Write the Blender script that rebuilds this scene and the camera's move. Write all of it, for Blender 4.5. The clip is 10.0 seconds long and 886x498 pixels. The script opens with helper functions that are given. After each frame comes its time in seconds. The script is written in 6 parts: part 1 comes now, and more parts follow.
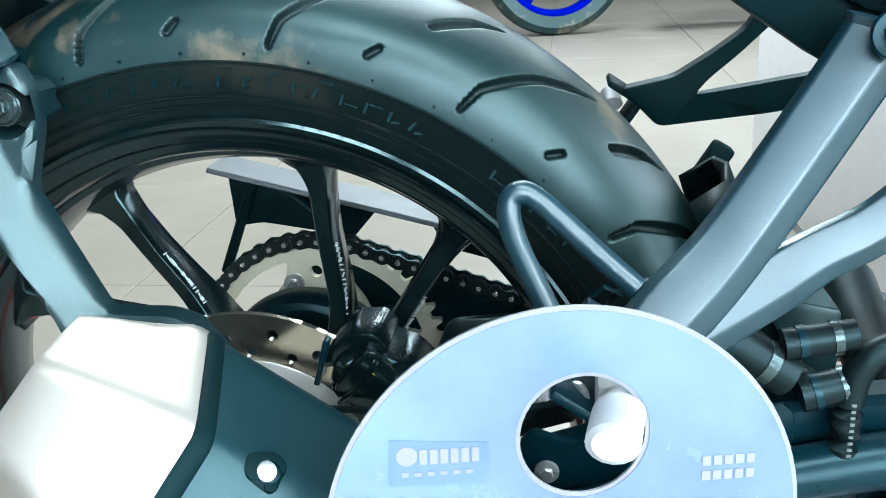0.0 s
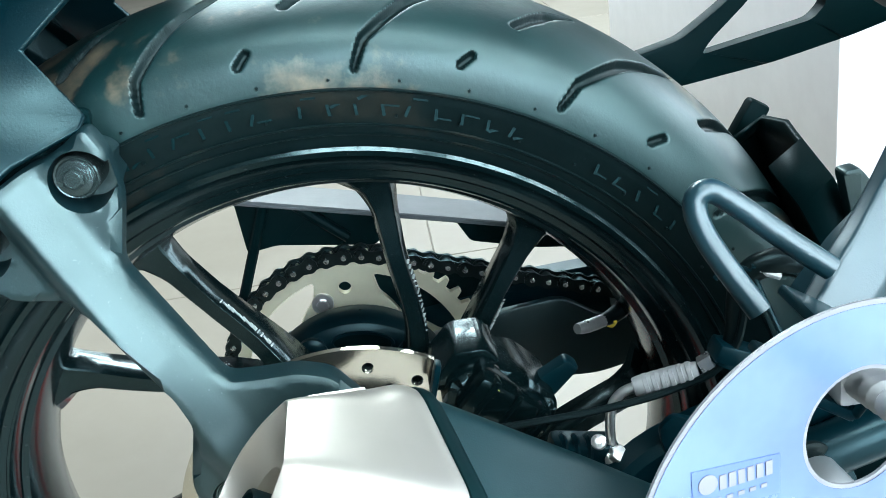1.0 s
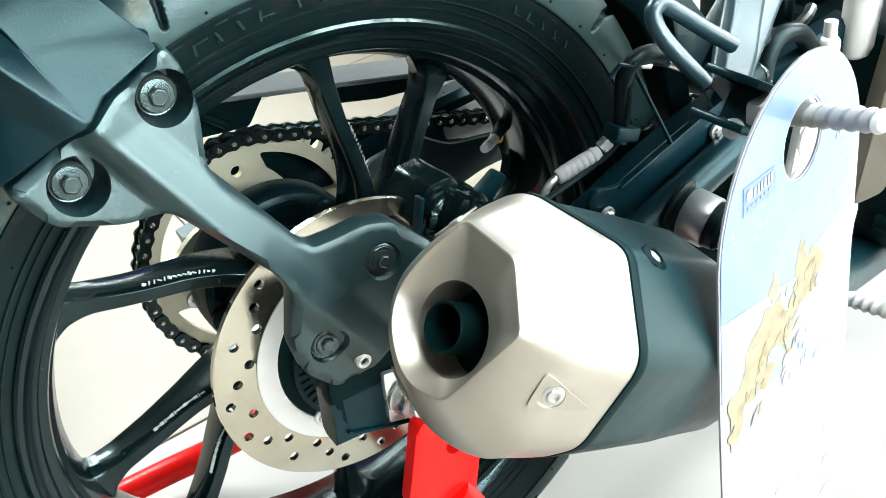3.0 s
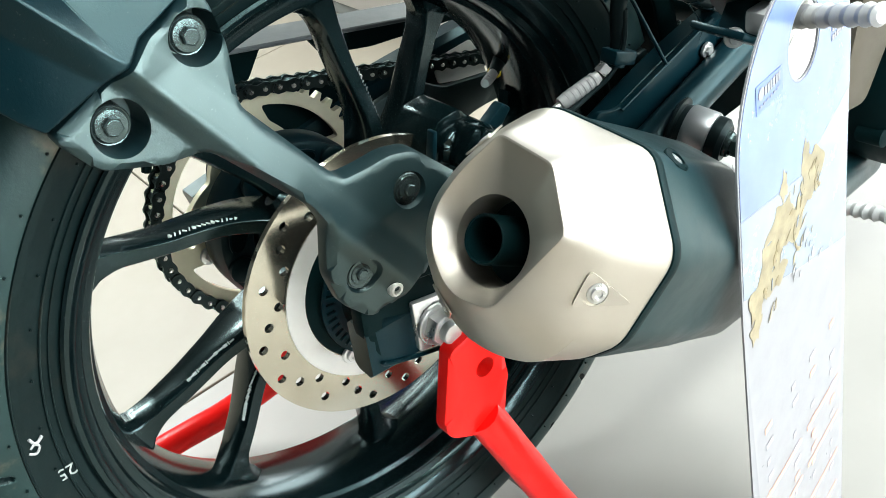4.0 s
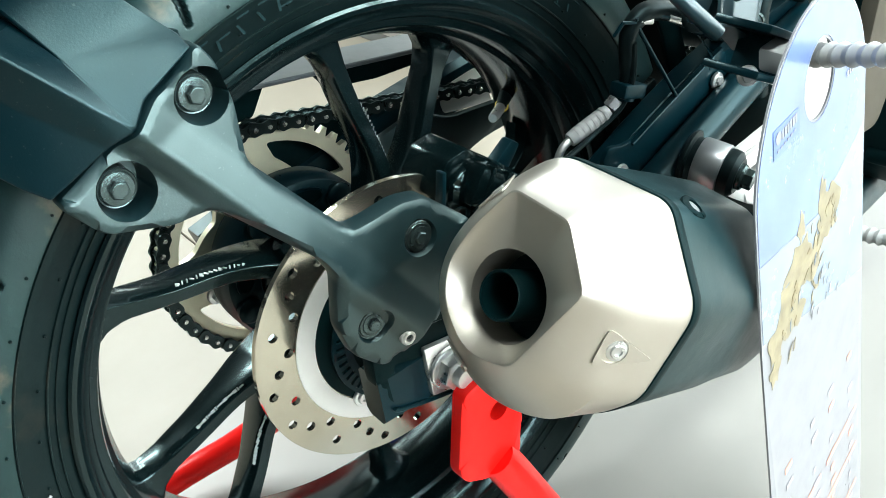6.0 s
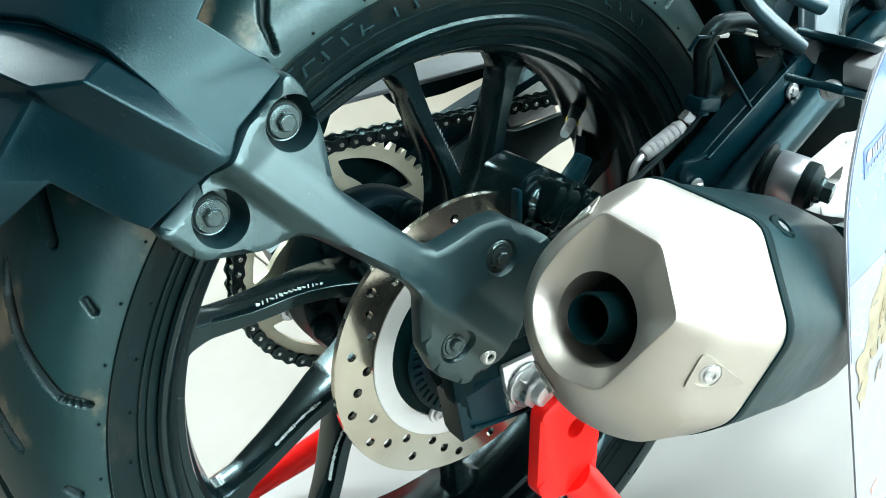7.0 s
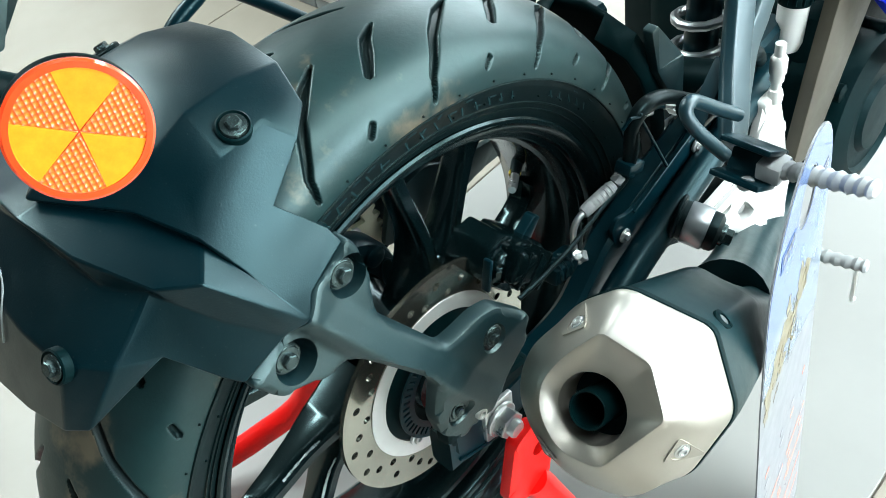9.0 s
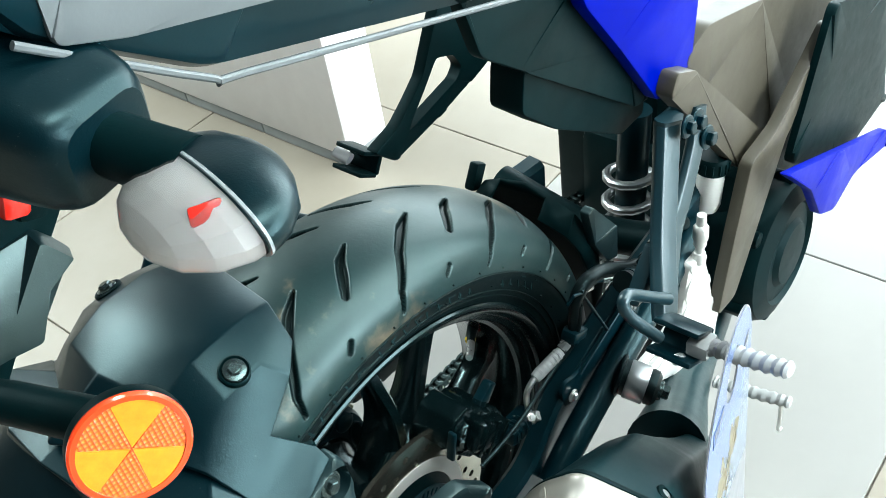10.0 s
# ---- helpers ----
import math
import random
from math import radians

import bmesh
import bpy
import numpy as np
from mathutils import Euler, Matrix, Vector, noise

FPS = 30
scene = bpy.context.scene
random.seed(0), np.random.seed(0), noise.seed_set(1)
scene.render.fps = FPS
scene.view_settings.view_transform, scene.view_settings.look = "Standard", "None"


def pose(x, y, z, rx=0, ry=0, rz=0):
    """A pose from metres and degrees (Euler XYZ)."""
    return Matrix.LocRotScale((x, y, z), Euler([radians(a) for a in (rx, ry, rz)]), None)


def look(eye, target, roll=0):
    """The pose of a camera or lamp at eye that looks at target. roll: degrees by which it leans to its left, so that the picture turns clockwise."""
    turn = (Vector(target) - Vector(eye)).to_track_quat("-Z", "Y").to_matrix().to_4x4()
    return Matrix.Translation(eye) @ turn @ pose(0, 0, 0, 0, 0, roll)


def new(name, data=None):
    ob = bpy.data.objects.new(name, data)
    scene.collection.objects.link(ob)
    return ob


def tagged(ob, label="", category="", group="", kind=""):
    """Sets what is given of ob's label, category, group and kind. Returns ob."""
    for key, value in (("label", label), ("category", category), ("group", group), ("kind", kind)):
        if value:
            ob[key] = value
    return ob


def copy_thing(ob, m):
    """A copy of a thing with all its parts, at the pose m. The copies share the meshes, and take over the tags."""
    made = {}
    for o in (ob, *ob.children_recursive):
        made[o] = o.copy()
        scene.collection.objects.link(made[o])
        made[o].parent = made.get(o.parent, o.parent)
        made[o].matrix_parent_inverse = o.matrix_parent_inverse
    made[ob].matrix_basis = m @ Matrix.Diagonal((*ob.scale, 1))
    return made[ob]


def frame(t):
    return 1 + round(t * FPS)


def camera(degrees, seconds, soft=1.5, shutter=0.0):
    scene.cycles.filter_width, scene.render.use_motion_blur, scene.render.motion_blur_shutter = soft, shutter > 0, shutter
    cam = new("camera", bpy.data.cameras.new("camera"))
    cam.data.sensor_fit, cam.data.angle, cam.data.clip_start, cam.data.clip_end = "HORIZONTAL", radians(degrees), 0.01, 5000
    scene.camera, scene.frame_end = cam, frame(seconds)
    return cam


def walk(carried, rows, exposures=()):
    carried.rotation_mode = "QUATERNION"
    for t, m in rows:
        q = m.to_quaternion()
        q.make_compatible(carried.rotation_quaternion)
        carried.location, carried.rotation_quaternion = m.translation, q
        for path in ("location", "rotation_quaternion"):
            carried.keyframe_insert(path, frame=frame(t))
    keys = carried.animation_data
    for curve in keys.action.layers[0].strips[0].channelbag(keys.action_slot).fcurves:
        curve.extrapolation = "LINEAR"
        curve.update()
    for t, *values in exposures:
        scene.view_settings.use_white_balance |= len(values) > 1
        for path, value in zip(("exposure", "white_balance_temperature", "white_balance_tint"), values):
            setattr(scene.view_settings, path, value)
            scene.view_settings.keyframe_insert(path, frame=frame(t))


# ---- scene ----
from mathutils.geometry import delaunay_2d_cdt

cam = camera(50.7, 10.0, soft=0.4)
PATH = [
    (0, (0.1964, -0.5548, 0.6886), (0.1035, 0.0997, 0.4584), -2.60),
    (0.5, (0.1344, -0.5534, 0.7056), (0.0775, 0.1005, 0.4623), -6.26),
    (1, (0.0521, -0.5302, 0.7203), (0.0772, 0.1160, 0.4524), -8.17),
    (1.5, (-0.0211, -0.5109, 0.7351), (0.0960, 0.1122, 0.4383), -8.26),
    (2, (-0.0922, -0.5013, 0.7660), (0.1183, 0.0694, 0.4197), -7.02),
    (2.5, (-0.1430, -0.5197, 0.7842), (0.1120, 0.0100, 0.4043), -8.04),
    (3, (-0.1927, -0.5413, 0.7845), (0.0889, -0.0379, 0.3880), -9.89),
    (3.2, (-0.2117, -0.5456, 0.7815), (0.0769, -0.0498, 0.3804), -10.87),
    (4.3, (-0.2428, -0.5390, 0.7765), (0.0518, -0.0624, 0.3568), -13.44),
    (4.5, (-0.2428, -0.5370, 0.7744), (0.0535, -0.0593, 0.3573), -13.64),
    (5, (-0.2368, -0.5349, 0.7804), (0.0584, -0.0561, 0.3639), -13.64),
    (6.3, (-0.2290, -0.5186, 0.7962), (0.0622, -0.0365, 0.3805), -14.55),
    (6.5, (-0.2290, -0.5176, 0.7962), (0.0562, -0.0285, 0.3846), -15.17),
    (7, (-0.2412, -0.5056, 0.8081), (0.0289, -0.0044, 0.4008), -16.49),
    (7.5, (-0.2665, -0.4755, 0.8397), (-0.0001, 0.0151, 0.4174), -16.48),
    (8, (-0.2908, -0.4563, 0.8795), (-0.0037, -0.0052, 0.4277), -14.51),
    (8.5, (-0.2919, -0.4476, 0.9374), (0.0073, -0.0387, 0.4543), -12.53),
    (9, (-0.2859, -0.4438, 0.9983), (0.0245, -0.0629, 0.4997), -12.17),
    (9.5, (-0.2830, -0.4340, 1.0622), (0.0514, -0.0709, 0.5659), -10.93),
    (10, (-0.2780, -0.4332, 1.1222), (0.0913, -0.0688, 0.6523), -10.03),
]
walk(cam, [(t, look(eye, target, roll)) for t, eye, target, roll in PATH], exposures=[(0.0, -0.36, 5280, 4), (1.2, -0.37, 5380, 3), (2.4, 0.06, 5650, 5), (3.2, -0.10, 5950, 6), (5.0, -0.36, 6050, 5), (7.8, -0.08, 5380, -2), (8.8, -0.36, 5540, 0), (10.0, -0.48, 5680, 1)])

# ---------------------------------------------------------------- light
world = bpy.data.worlds.new("world")
scene.world = world
world.use_nodes = True
_wn = world.node_tree
_sky = _wn.nodes.new("ShaderNodeTexSky")
_sky.sky_type, _sky.sun_disc = "NISHITA", False
_sky.sun_elevation, _sky.sun_rotation = radians(48), radians(200)
_wn.links.new(_sky.outputs[0], _wn.nodes["Background"].inputs[0])
_wn.nodes["Background"].inputs[1].default_value = 0.12


def area(name, m, sx, sy, watts, colour):
    d = bpy.data.lights.new(name, "AREA")
    d.shape, d.size, d.size_y, d.energy, d.color = "RECTANGLE", sx, sy, watts, colour
    ob = new(name, d)
    ob.matrix_world = m
    return ob


area("window_daylight", look((1.40, -3.95, 1.70), (0.9, 0.0, 1.0)), 3.8, 2.3, 480, (1.0, 0.985, 0.945))
area("shopfront_daylight", look((4.42, 0.2, 1.70), (0.0, 0.2, 1.2)), 7.2, 2.2, 620, (1.0, 0.985, 0.93))
# Unseen ceiling lamps, added to brighten the tread, end cap and far floor.
ADDED_LAMPS = ((0.40, -1.15), (2.00, -1.40), (3.50, -1.40), (2.00, -2.90), (3.50, -2.90), (-0.40, 2.30), (0.20, 3.30), (0.45, 4.80), (2.00, 4.80), (0.45, 6.40), (2.00, 6.40))
for cx, cy in ADDED_LAMPS:
    area("added_ceiling_lamp", look((cx, cy, 2.93), (cx, cy + 0.001, 0)), 1.15, 0.50, 72 if cy < 0 else 130 if cy < 4 else 55, (1.0, 0.985, 0.90))

# ---------------------------------------------------------------- helpers


def nodes(mat):
    mat.use_nodes = True
    return mat.node_tree, mat.node_tree.nodes["Principled BSDF"]


def ramp(nt, src, stops):
    r = nt.nodes.new("ShaderNodeValToRGB")
    e = r.color_ramp.elements
    while len(e) < len(stops):
        e.new(0.5)
    for el, (p, c) in zip(e, stops):
        el.position, el.color = p, (*c, 1) if len(c) == 3 else c
    nt.links.new(src, r.inputs[0])
    return r.outputs[0]


def tex_noise(nt, scale, detail=4.0, rough=0.55, stretch=None):
    tc = nt.nodes.new("ShaderNodeTexCoord")
    n = nt.nodes.new("ShaderNodeTexNoise")
    n.inputs["Scale"].default_value, n.inputs["Detail"].default_value, n.inputs["Roughness"].default_value = scale, detail, rough
    if stretch:
        mp = nt.nodes.new("ShaderNodeMapping")
        mp.inputs["Scale"].default_value = stretch
        nt.links.new(tc.outputs["Object"], mp.inputs[0])
        nt.links.new(mp.outputs[0], n.inputs["Vector"])
    else:
        nt.links.new(tc.outputs["Object"], n.inputs["Vector"])
    return n.outputs["Fac"]


def surface(name, base, rough=0.5, metal=0.0, vary=0.25, grain=400.0, bump=0.15, bump_d=0.0004, patch=18.0, spec=0.5, rvary=0.12, coat=0.0, stretch=None, tint=(1, 1, 1), dust=0.0):
    """A painted, moulded or metal surface: patchy tone, fine grain relief, uneven gloss."""
    mat = bpy.data.materials.new(name)
    nt, b = nodes(mat)
    lo = tuple(c * (1 - vary) for c in base)
    hi = tuple(min(1, c * (1 + vary)) for c in base)
    big = tex_noise(nt, patch, 5, 0.6)
    tone = ramp(nt, big, ((0.3, lo), (0.7, hi)))
    if dust:
        # sparse pale specks of dust and lint
        mix = nt.nodes.new("ShaderNodeMix")
        mix.data_type = "RGBA"
        speck = ramp(nt, tex_noise(nt, 620.0, 2, 0.5), ((0.70, (0, 0, 0)), (0.76, (dust, dust, dust))))
        nt.links.new(speck, mix.inputs[0])
        nt.links.new(tone, mix.inputs[6])
        mix.inputs[7].default_value = (0.42, 0.45, 0.42, 1)
        tone = mix.outputs[2]
    nt.links.new(tone, b.inputs["Base Color"])
    fine = tex_noise(nt, grain, 3, 0.6, stretch)
    bp = nt.nodes.new("ShaderNodeBump")
    bp.inputs["Strength"].default_value, bp.inputs["Distance"].default_value = bump, bump_d
    nt.links.new(fine, bp.inputs["Height"])
    nt.links.new(bp.outputs[0], b.inputs["Normal"])
    r = nt.nodes.new("ShaderNodeMapRange")
    r.inputs["To Min"].default_value, r.inputs["To Max"].default_value = max(0.02, rough - rvary), min(1, rough + rvary)
    nt.links.new(tex_noise(nt, patch * 2.7, 6, 0.65), r.inputs[0])
    nt.links.new(r.outputs[0], b.inputs["Roughness"])
    b.inputs["Metallic"].default_value = metal
    b.inputs["Specular IOR Level"].default_value = spec
    b.inputs["Specular Tint"].default_value = (*tint, 1)
    b.inputs["Coat Weight"].default_value = coat
    b.inputs["Coat Roughness"].default_value = 0.08
    return mat


def rubber_material(name, lo, hi, dusty, gloss):
    mat = bpy.data.materials.new(name)
    nt, b = nodes(mat)
    dust = ramp(nt, tex_noise(nt, 13.0, 6, 0.62), ((0.55, (0, 0, 0)), (0.66, (1, 1, 1))))
    tone = ramp(nt, tex_noise(nt, 22.0, 6, 0.65), ((0.3, lo), (0.7, hi)))
    mix = nt.nodes.new("ShaderNodeMix")
    mix.data_type = "RGBA"
    m2 = nt.nodes.new("ShaderNodeMath")
    m2.operation = "MULTIPLY"
    m2.inputs[1].default_value = dusty
    nt.links.new(dust, m2.inputs[0])
    nt.links.new(m2.outputs[0], mix.inputs[0])
    nt.links.new(tone, mix.inputs[6])
    mix.inputs[7].default_value = (0.34, 0.25, 0.15, 1)
    nt.links.new(mix.outputs[2], b.inputs["Base Color"])
    b.inputs["Specular IOR Level"].default_value = gloss
    b.inputs["Specular Tint"].default_value = (0.76, 1.0, 0.98, 1)
    r = nt.nodes.new("ShaderNodeMapRange")
    r.inputs["To Min"].default_value, r.inputs["To Max"].default_value = 0.33, 0.52
    nt.links.new(tex_noise(nt, 35, 6, 0.7), r.inputs[0])
    nt.links.new(r.outputs[0], b.inputs["Roughness"])
    bp = nt.nodes.new("ShaderNodeBump")
    bp.inputs["Strength"].default_value, bp.inputs["Distance"].default_value = 0.25, 0.0006
    nt.links.new(tex_noise(nt, 260, 4, 0.7), bp.inputs["Height"])
    nt.links.new(bp.outputs[0], b.inputs["Normal"])
    return mat


def floor_material(name, lo, hi):
    mat = bpy.data.materials.new(name)
    nt, b = nodes(mat)
    cloud = tex_noise(nt, 3.2, 7, 0.62)
    nt.links.new(ramp(nt, cloud, ((0.3, lo), (0.72, hi))), b.inputs["Base Color"])
    r = nt.nodes.new("ShaderNodeMapRange")
    r.inputs["To Min"].default_value, r.inputs["To Max"].default_value = 0.30, 0.46
    nt.links.new(tex_noise(nt, 9, 6, 0.7), r.inputs[0])
    nt.links.new(r.outputs[0], b.inputs["Roughness"])
    return mat


def clear_material(name, colour, rough=0.05, trans=1.0, ior=1.49):
    mat = bpy.data.materials.new(name)
    nt, b = nodes(mat)
    b.inputs["Base Color"].default_value = (*colour, 1)
    b.inputs["Transmission Weight"].default_value = trans
    b.inputs["Roughness"].default_value = rough
    b.inputs["IOR"].default_value = ior
    return mat


def prism_material():
    """Retro-reflector plastic: fine pyramids in six sectors under a clear face."""
    mat = bpy.data.materials.new("orange_reflector_plastic")
    nt, b = nodes(mat)
    tc = nt.nodes.new("ShaderNodeTexCoord")
    ck = nt.nodes.new("ShaderNodeTexVoronoi")
    ck.inputs["Scale"].default_value = 420
    ck.inputs["Randomness"].default_value = 0.0
    nt.links.new(tc.outputs["Object"], ck.inputs["Vector"])
    nt.links.new(ramp(nt, ck.outputs["Distance"], ((0.1, (0.95, 0.20, 0.012)), (0.6, (0.72, 0.07, 0.006)))), b.inputs["Base Color"])
    bp = nt.nodes.new("ShaderNodeBump")
    bp.inputs["Strength"].default_value, bp.inputs["Distance"].default_value = 0.8, 0.0008
    nt.links.new(ck.outputs["Distance"], bp.inputs["Height"])
    nt.links.new(bp.outputs[0], b.inputs["Normal"])
    b.inputs["Roughness"].default_value = 0.2
    b.inputs["Coat Weight"].default_value = 1.0
    return mat


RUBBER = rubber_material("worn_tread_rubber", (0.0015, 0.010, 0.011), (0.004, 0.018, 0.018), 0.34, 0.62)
# black sidewall rubber, which also paints the shade inside the tread grooves
SIDEWALL_AND_GROOVE = rubber_material("sidewall_and_groove_shade_rubber", (0.001, 0.004, 0.0045), (0.003, 0.008, 0.0085), 0.03, 0.22)
PLASTIC = surface("black_satin_plastic", (0.0010, 0.0095, 0.0125), 0.40, vary=0.12, grain=900, bump=0.2, bump_d=0.0003, spec=1.0, tint=(0.76, 1.0, 0.97), dust=0.12)
# darker, duller copy of the satin plastic, with the mudguard's shade in it
SHADED_PLASTIC = surface("shaded_satin_plastic", (0.0004, 0.0062, 0.0092), 0.33, vary=0.14, grain=800, bump=0.3, bump_d=0.0003, spec=0.38, tint=(0.62, 0.97, 1.0), dust=0.06)
DARK = surface("black_matt_plastic", (0.0010, 0.0075, 0.0085), 0.50, vary=0.2, grain=700, bump=0.2, spec=0.10, tint=(0.62, 0.96, 1.0))
GLOSS = surface("gloss_black_wheel_paint", (0.0015, 0.0045, 0.0050), 0.20, rvary=0.03, dust=0.12, vary=0.2, grain=500, bump=0.06, coat=0.15, spec=0.40, tint=(0.62, 0.96, 1.0))
CAST = surface("grey_painted_cast_aluminium", (0.005, 0.024, 0.033), 0.34, metal=0.1, vary=0.12, grain=800, bump=0.15, spec=0.9, tint=(0.92, 1.0, 1.0))
FRAMEMETAL = surface("dark_painted_steel", (0.0015, 0.0115, 0.0165), 0.32, vary=0.2, grain=600, bump=0.12, spec=0.28, tint=(0.62, 0.96, 1.0))
SATIN = surface("satin_silver_muffler_cap", (0.49, 0.465, 0.405), 0.40, metal=0.85, vary=0.05, grain=1200, bump=0.08, bump_d=0.0002, rvary=0.05)
MUFFLER = surface("black_heat_paint", (0.0016, 0.0140, 0.0170), 0.38, vary=0.12, grain=900, bump=0.2, spec=0.50, tint=(0.66, 0.98, 1.0))
STEEL = surface("brushed_disc_steel", (0.50, 0.48, 0.40), 0.13, metal=0.97, vary=0.14, grain=700, bump=0.05, rvary=0.04)
BRASS = surface("pale_gold_sprocket_steel", (0.72, 0.70, 0.52), 0.42, metal=0.35, vary=0.12)
CHAINSTEEL = surface("oiled_chain_steel", (0.020, 0.028, 0.027), 0.30, metal=0.6, vary=0.35, grain=900, bump=0.3, tint=(0.62, 0.96, 1.0))
PIN = surface("bright_pin_steel", (0.70, 0.69, 0.64), 0.28, metal=0.9, vary=0.2)
ZINC = surface("zinc_plated_steel", (0.66, 0.67, 0.66), 0.3, metal=0.85, vary=0.18)
BOLT = surface("blackened_bolt_steel", (0.055, 0.080, 0.080), 0.24, metal=0.75, vary=0.3)
ALLOY = surface("bare_aluminium", (0.62, 0.62, 0.59), 0.38, metal=0.35, vary=0.08)
WRAP = surface("white_peg_wrap", (0.32, 0.33, 0.33), 0.5, vary=0.08)
RED = surface("red_powder_coat", (0.88, 0.004, 0.002), 0.36, vary=0.08, grain=600, bump=0.12, coat=0.08, spec=0.3)
BLUE = surface("blue_fairing_paint", (0.0, 0.004, 0.26), 0.35, vary=0.08, coat=0.0, spec=0.04, bump=0.02)
BRONZE = surface("bronze_grey_frame_paint", (0.050, 0.044, 0.030), 0.42, vary=0.12)
GREYLINE = surface("grey_moulding", (0.30, 0.33, 0.34), 0.4, vary=0.08)
TAILGREY = surface("mid_grey_tail_paint", (0.10, 0.115, 0.12), 0.4, vary=0.08)
HANGERMETAL = surface("dull_zinc_sleeve", (0.42, 0.44, 0.45), 0.34, metal=0.8, vary=0.15)
HOSE = surface("black_hose_rubber", (0.0025, 0.0050, 0.0055), 0.40, vary=0.25, spec=0.25, tint=(0.62, 0.96, 1.0))
CARD = surface("coated_card", (0.205, 0.21, 0.225), 0.32, vary=0.03, bump=0.03)
PRINTBLUE = surface("pale_blue_print", (0.12, 0.175, 0.34), 0.25, vary=0.25, patch=9, bump=0.02, coat=0.4)
PRINTWHITE = surface("pale_print", (0.19, 0.23, 0.29), 0.25, vary=0.2, patch=14, bump=0.02, coat=0.3)
PRINTNAVY = surface("mid_blue_print", (0.10, 0.15, 0.32), 0.35, vary=0.1, bump=0.02)
PRINTTAN = surface("tan_print", (0.19, 0.165, 0.10), 0.35, vary=0.35, patch=90, bump=0.02)
PRINTBROWN = surface("brown_print", (0.15, 0.12, 0.06), 0.35, vary=0.3, patch=90, bump=0.02)
PRINTRED = surface("red_print", (0.74, 0.34, 0.25), 0.35, vary=0.1, bump=0.02)
PRINTGREY = surface("grey_print", (0.33, 0.33, 0.36), 0.35, vary=0.2, bump=0.02)
PRINTYELLOW = surface("yellow_print", (0.85, 0.72, 0.12), 0.35, vary=0.1, bump=0.02)
YELLOW = surface("yellow_marking_paint", (0.85, 0.66, 0.04), 0.4, vary=0.1)
MARK = surface("worn_cast_marking", (0.30, 0.34, 0.33), 0.5, vary=0.3)
ORANGE = prism_material()
# the orange reflector plastic with its returned light painted in as yellow
LIT_SECTOR = surface("lit_orange_reflector_plastic", (0.86, 0.27, 0.006), 0.2, vary=0.12, patch=120, coat=1.0)
ORANGERIM = surface("red_orange_reflector_rim", (0.82, 0.06, 0.008), 0.2, vary=0.05, coat=1.0)
REDLENS = surface("red_lamp_lens", (0.78, 0.02, 0.01), 0.2, vary=0.1, coat=0.8)
CLEAR = clear_material("clear_lamp_lens", (0.98, 0.97, 0.96), 0.05, 0.94)
MILK = clear_material("milky_reservoir_plastic", (0.90, 0.90, 0.86), 0.3, 0.35)
# white, not metal: the lamp reflector's bright reflection is put into the colour
REFLECTOR_WHITE = surface("painted_reflector_brightness", (0.94, 0.92, 0.90), 0.35, metal=0.0, vary=0.1)
# dark tone for walls out of view, to cut fill light and reflections
UNSEEN_DARK_WALL = surface("unseen_wall_charcoal", (0.055, 0.060, 0.062), 0.7, vary=0.08, grain=120, bump=0.2)
WALLPAINT = surface("cream_wall_paint", (0.46, 0.43, 0.37), 0.7, vary=0.05, grain=120, bump=0.2)
CEILPAINT = surface("grey_ceiling_paint", (0.14, 0.15, 0.15), 0.7, vary=0.05, grain=120, bump=0.2)
WHITEPAINT = surface("white_panel_paint", (0.80, 0.79, 0.79), 0.45, vary=0.03, grain=200)
BEIGE = floor_material("beige_floor_tile", (0.240, 0.213, 0.168), (0.285, 0.256, 0.208))
WHITETILE = floor_material("white_floor_tile", (0.255, 0.250, 0.234), (0.288, 0.282, 0.265))
GROUT = surface("beige_grout", (0.26, 0.235, 0.20), 0.8, vary=0.2)
GLASS = clear_material("window_glass", (1, 1, 1), 0.0)


def mesh_from(name, verts, faces):
    me = bpy.data.meshes.new(name)
    me.from_pydata([tuple(v) for v in verts], [], faces)
    me.update()
    return me


def finish(me, mat, angle=35):
    me.materials.append(mat)
    for p in me.polygons:
        p.use_smooth = True
    me.set_sharp_from_angle(angle=radians(angle))
    return me


def part(name, bm, mat, parent=None, label="", angle=35, m=None):
    """Links a bmesh (or mesh) as one object under a thing or a part."""
    if isinstance(bm, bmesh.types.BMesh):
        bmesh.ops.recalc_face_normals(bm, faces=bm.faces)
        me = bpy.data.meshes.new(name)
        bm.to_mesh(me)
        bm.free()
    else:
        me = bm
    if not me.materials:
        finish(me, mat, angle)
    ob = new(name, me)
    if parent is not None:
        ob.parent = parent
        if m is not None:
            ob.matrix_basis = m
    elif m is not None:
        ob.matrix_world = m
    return tagged(ob, label)


def thing(name, label, category, group="", kind="", m=None):
    ob = new(name)
    ob.empty_display_size = 0.05
    if m is not None:
        ob.matrix_world = m
    return tagged(ob, label, category, group, kind)


def grid_bm(rings, close_u=True, close_v=False, caps=False):
    """A bmesh from rings of points of equal count."""
    bm = bmesh.new()
    vs = [[bm.verts.new(p) for p in ring] for ring in rings]
    n, k = len(vs), len(vs[0])
    for i in range(n if close_v else n - 1):
        a, b = vs[i], vs[(i + 1) % n]
        for j in range(k if close_u else k - 1):
            q = (a[j], a[(j + 1) % k], b[(j + 1) % k], b[j])
            if len(set(q)) == 4:
                bm.faces.new(q)
    if caps:
        bm.faces.new(vs[0])
        bm.faces.new(list(reversed(vs[-1])))
    return bm


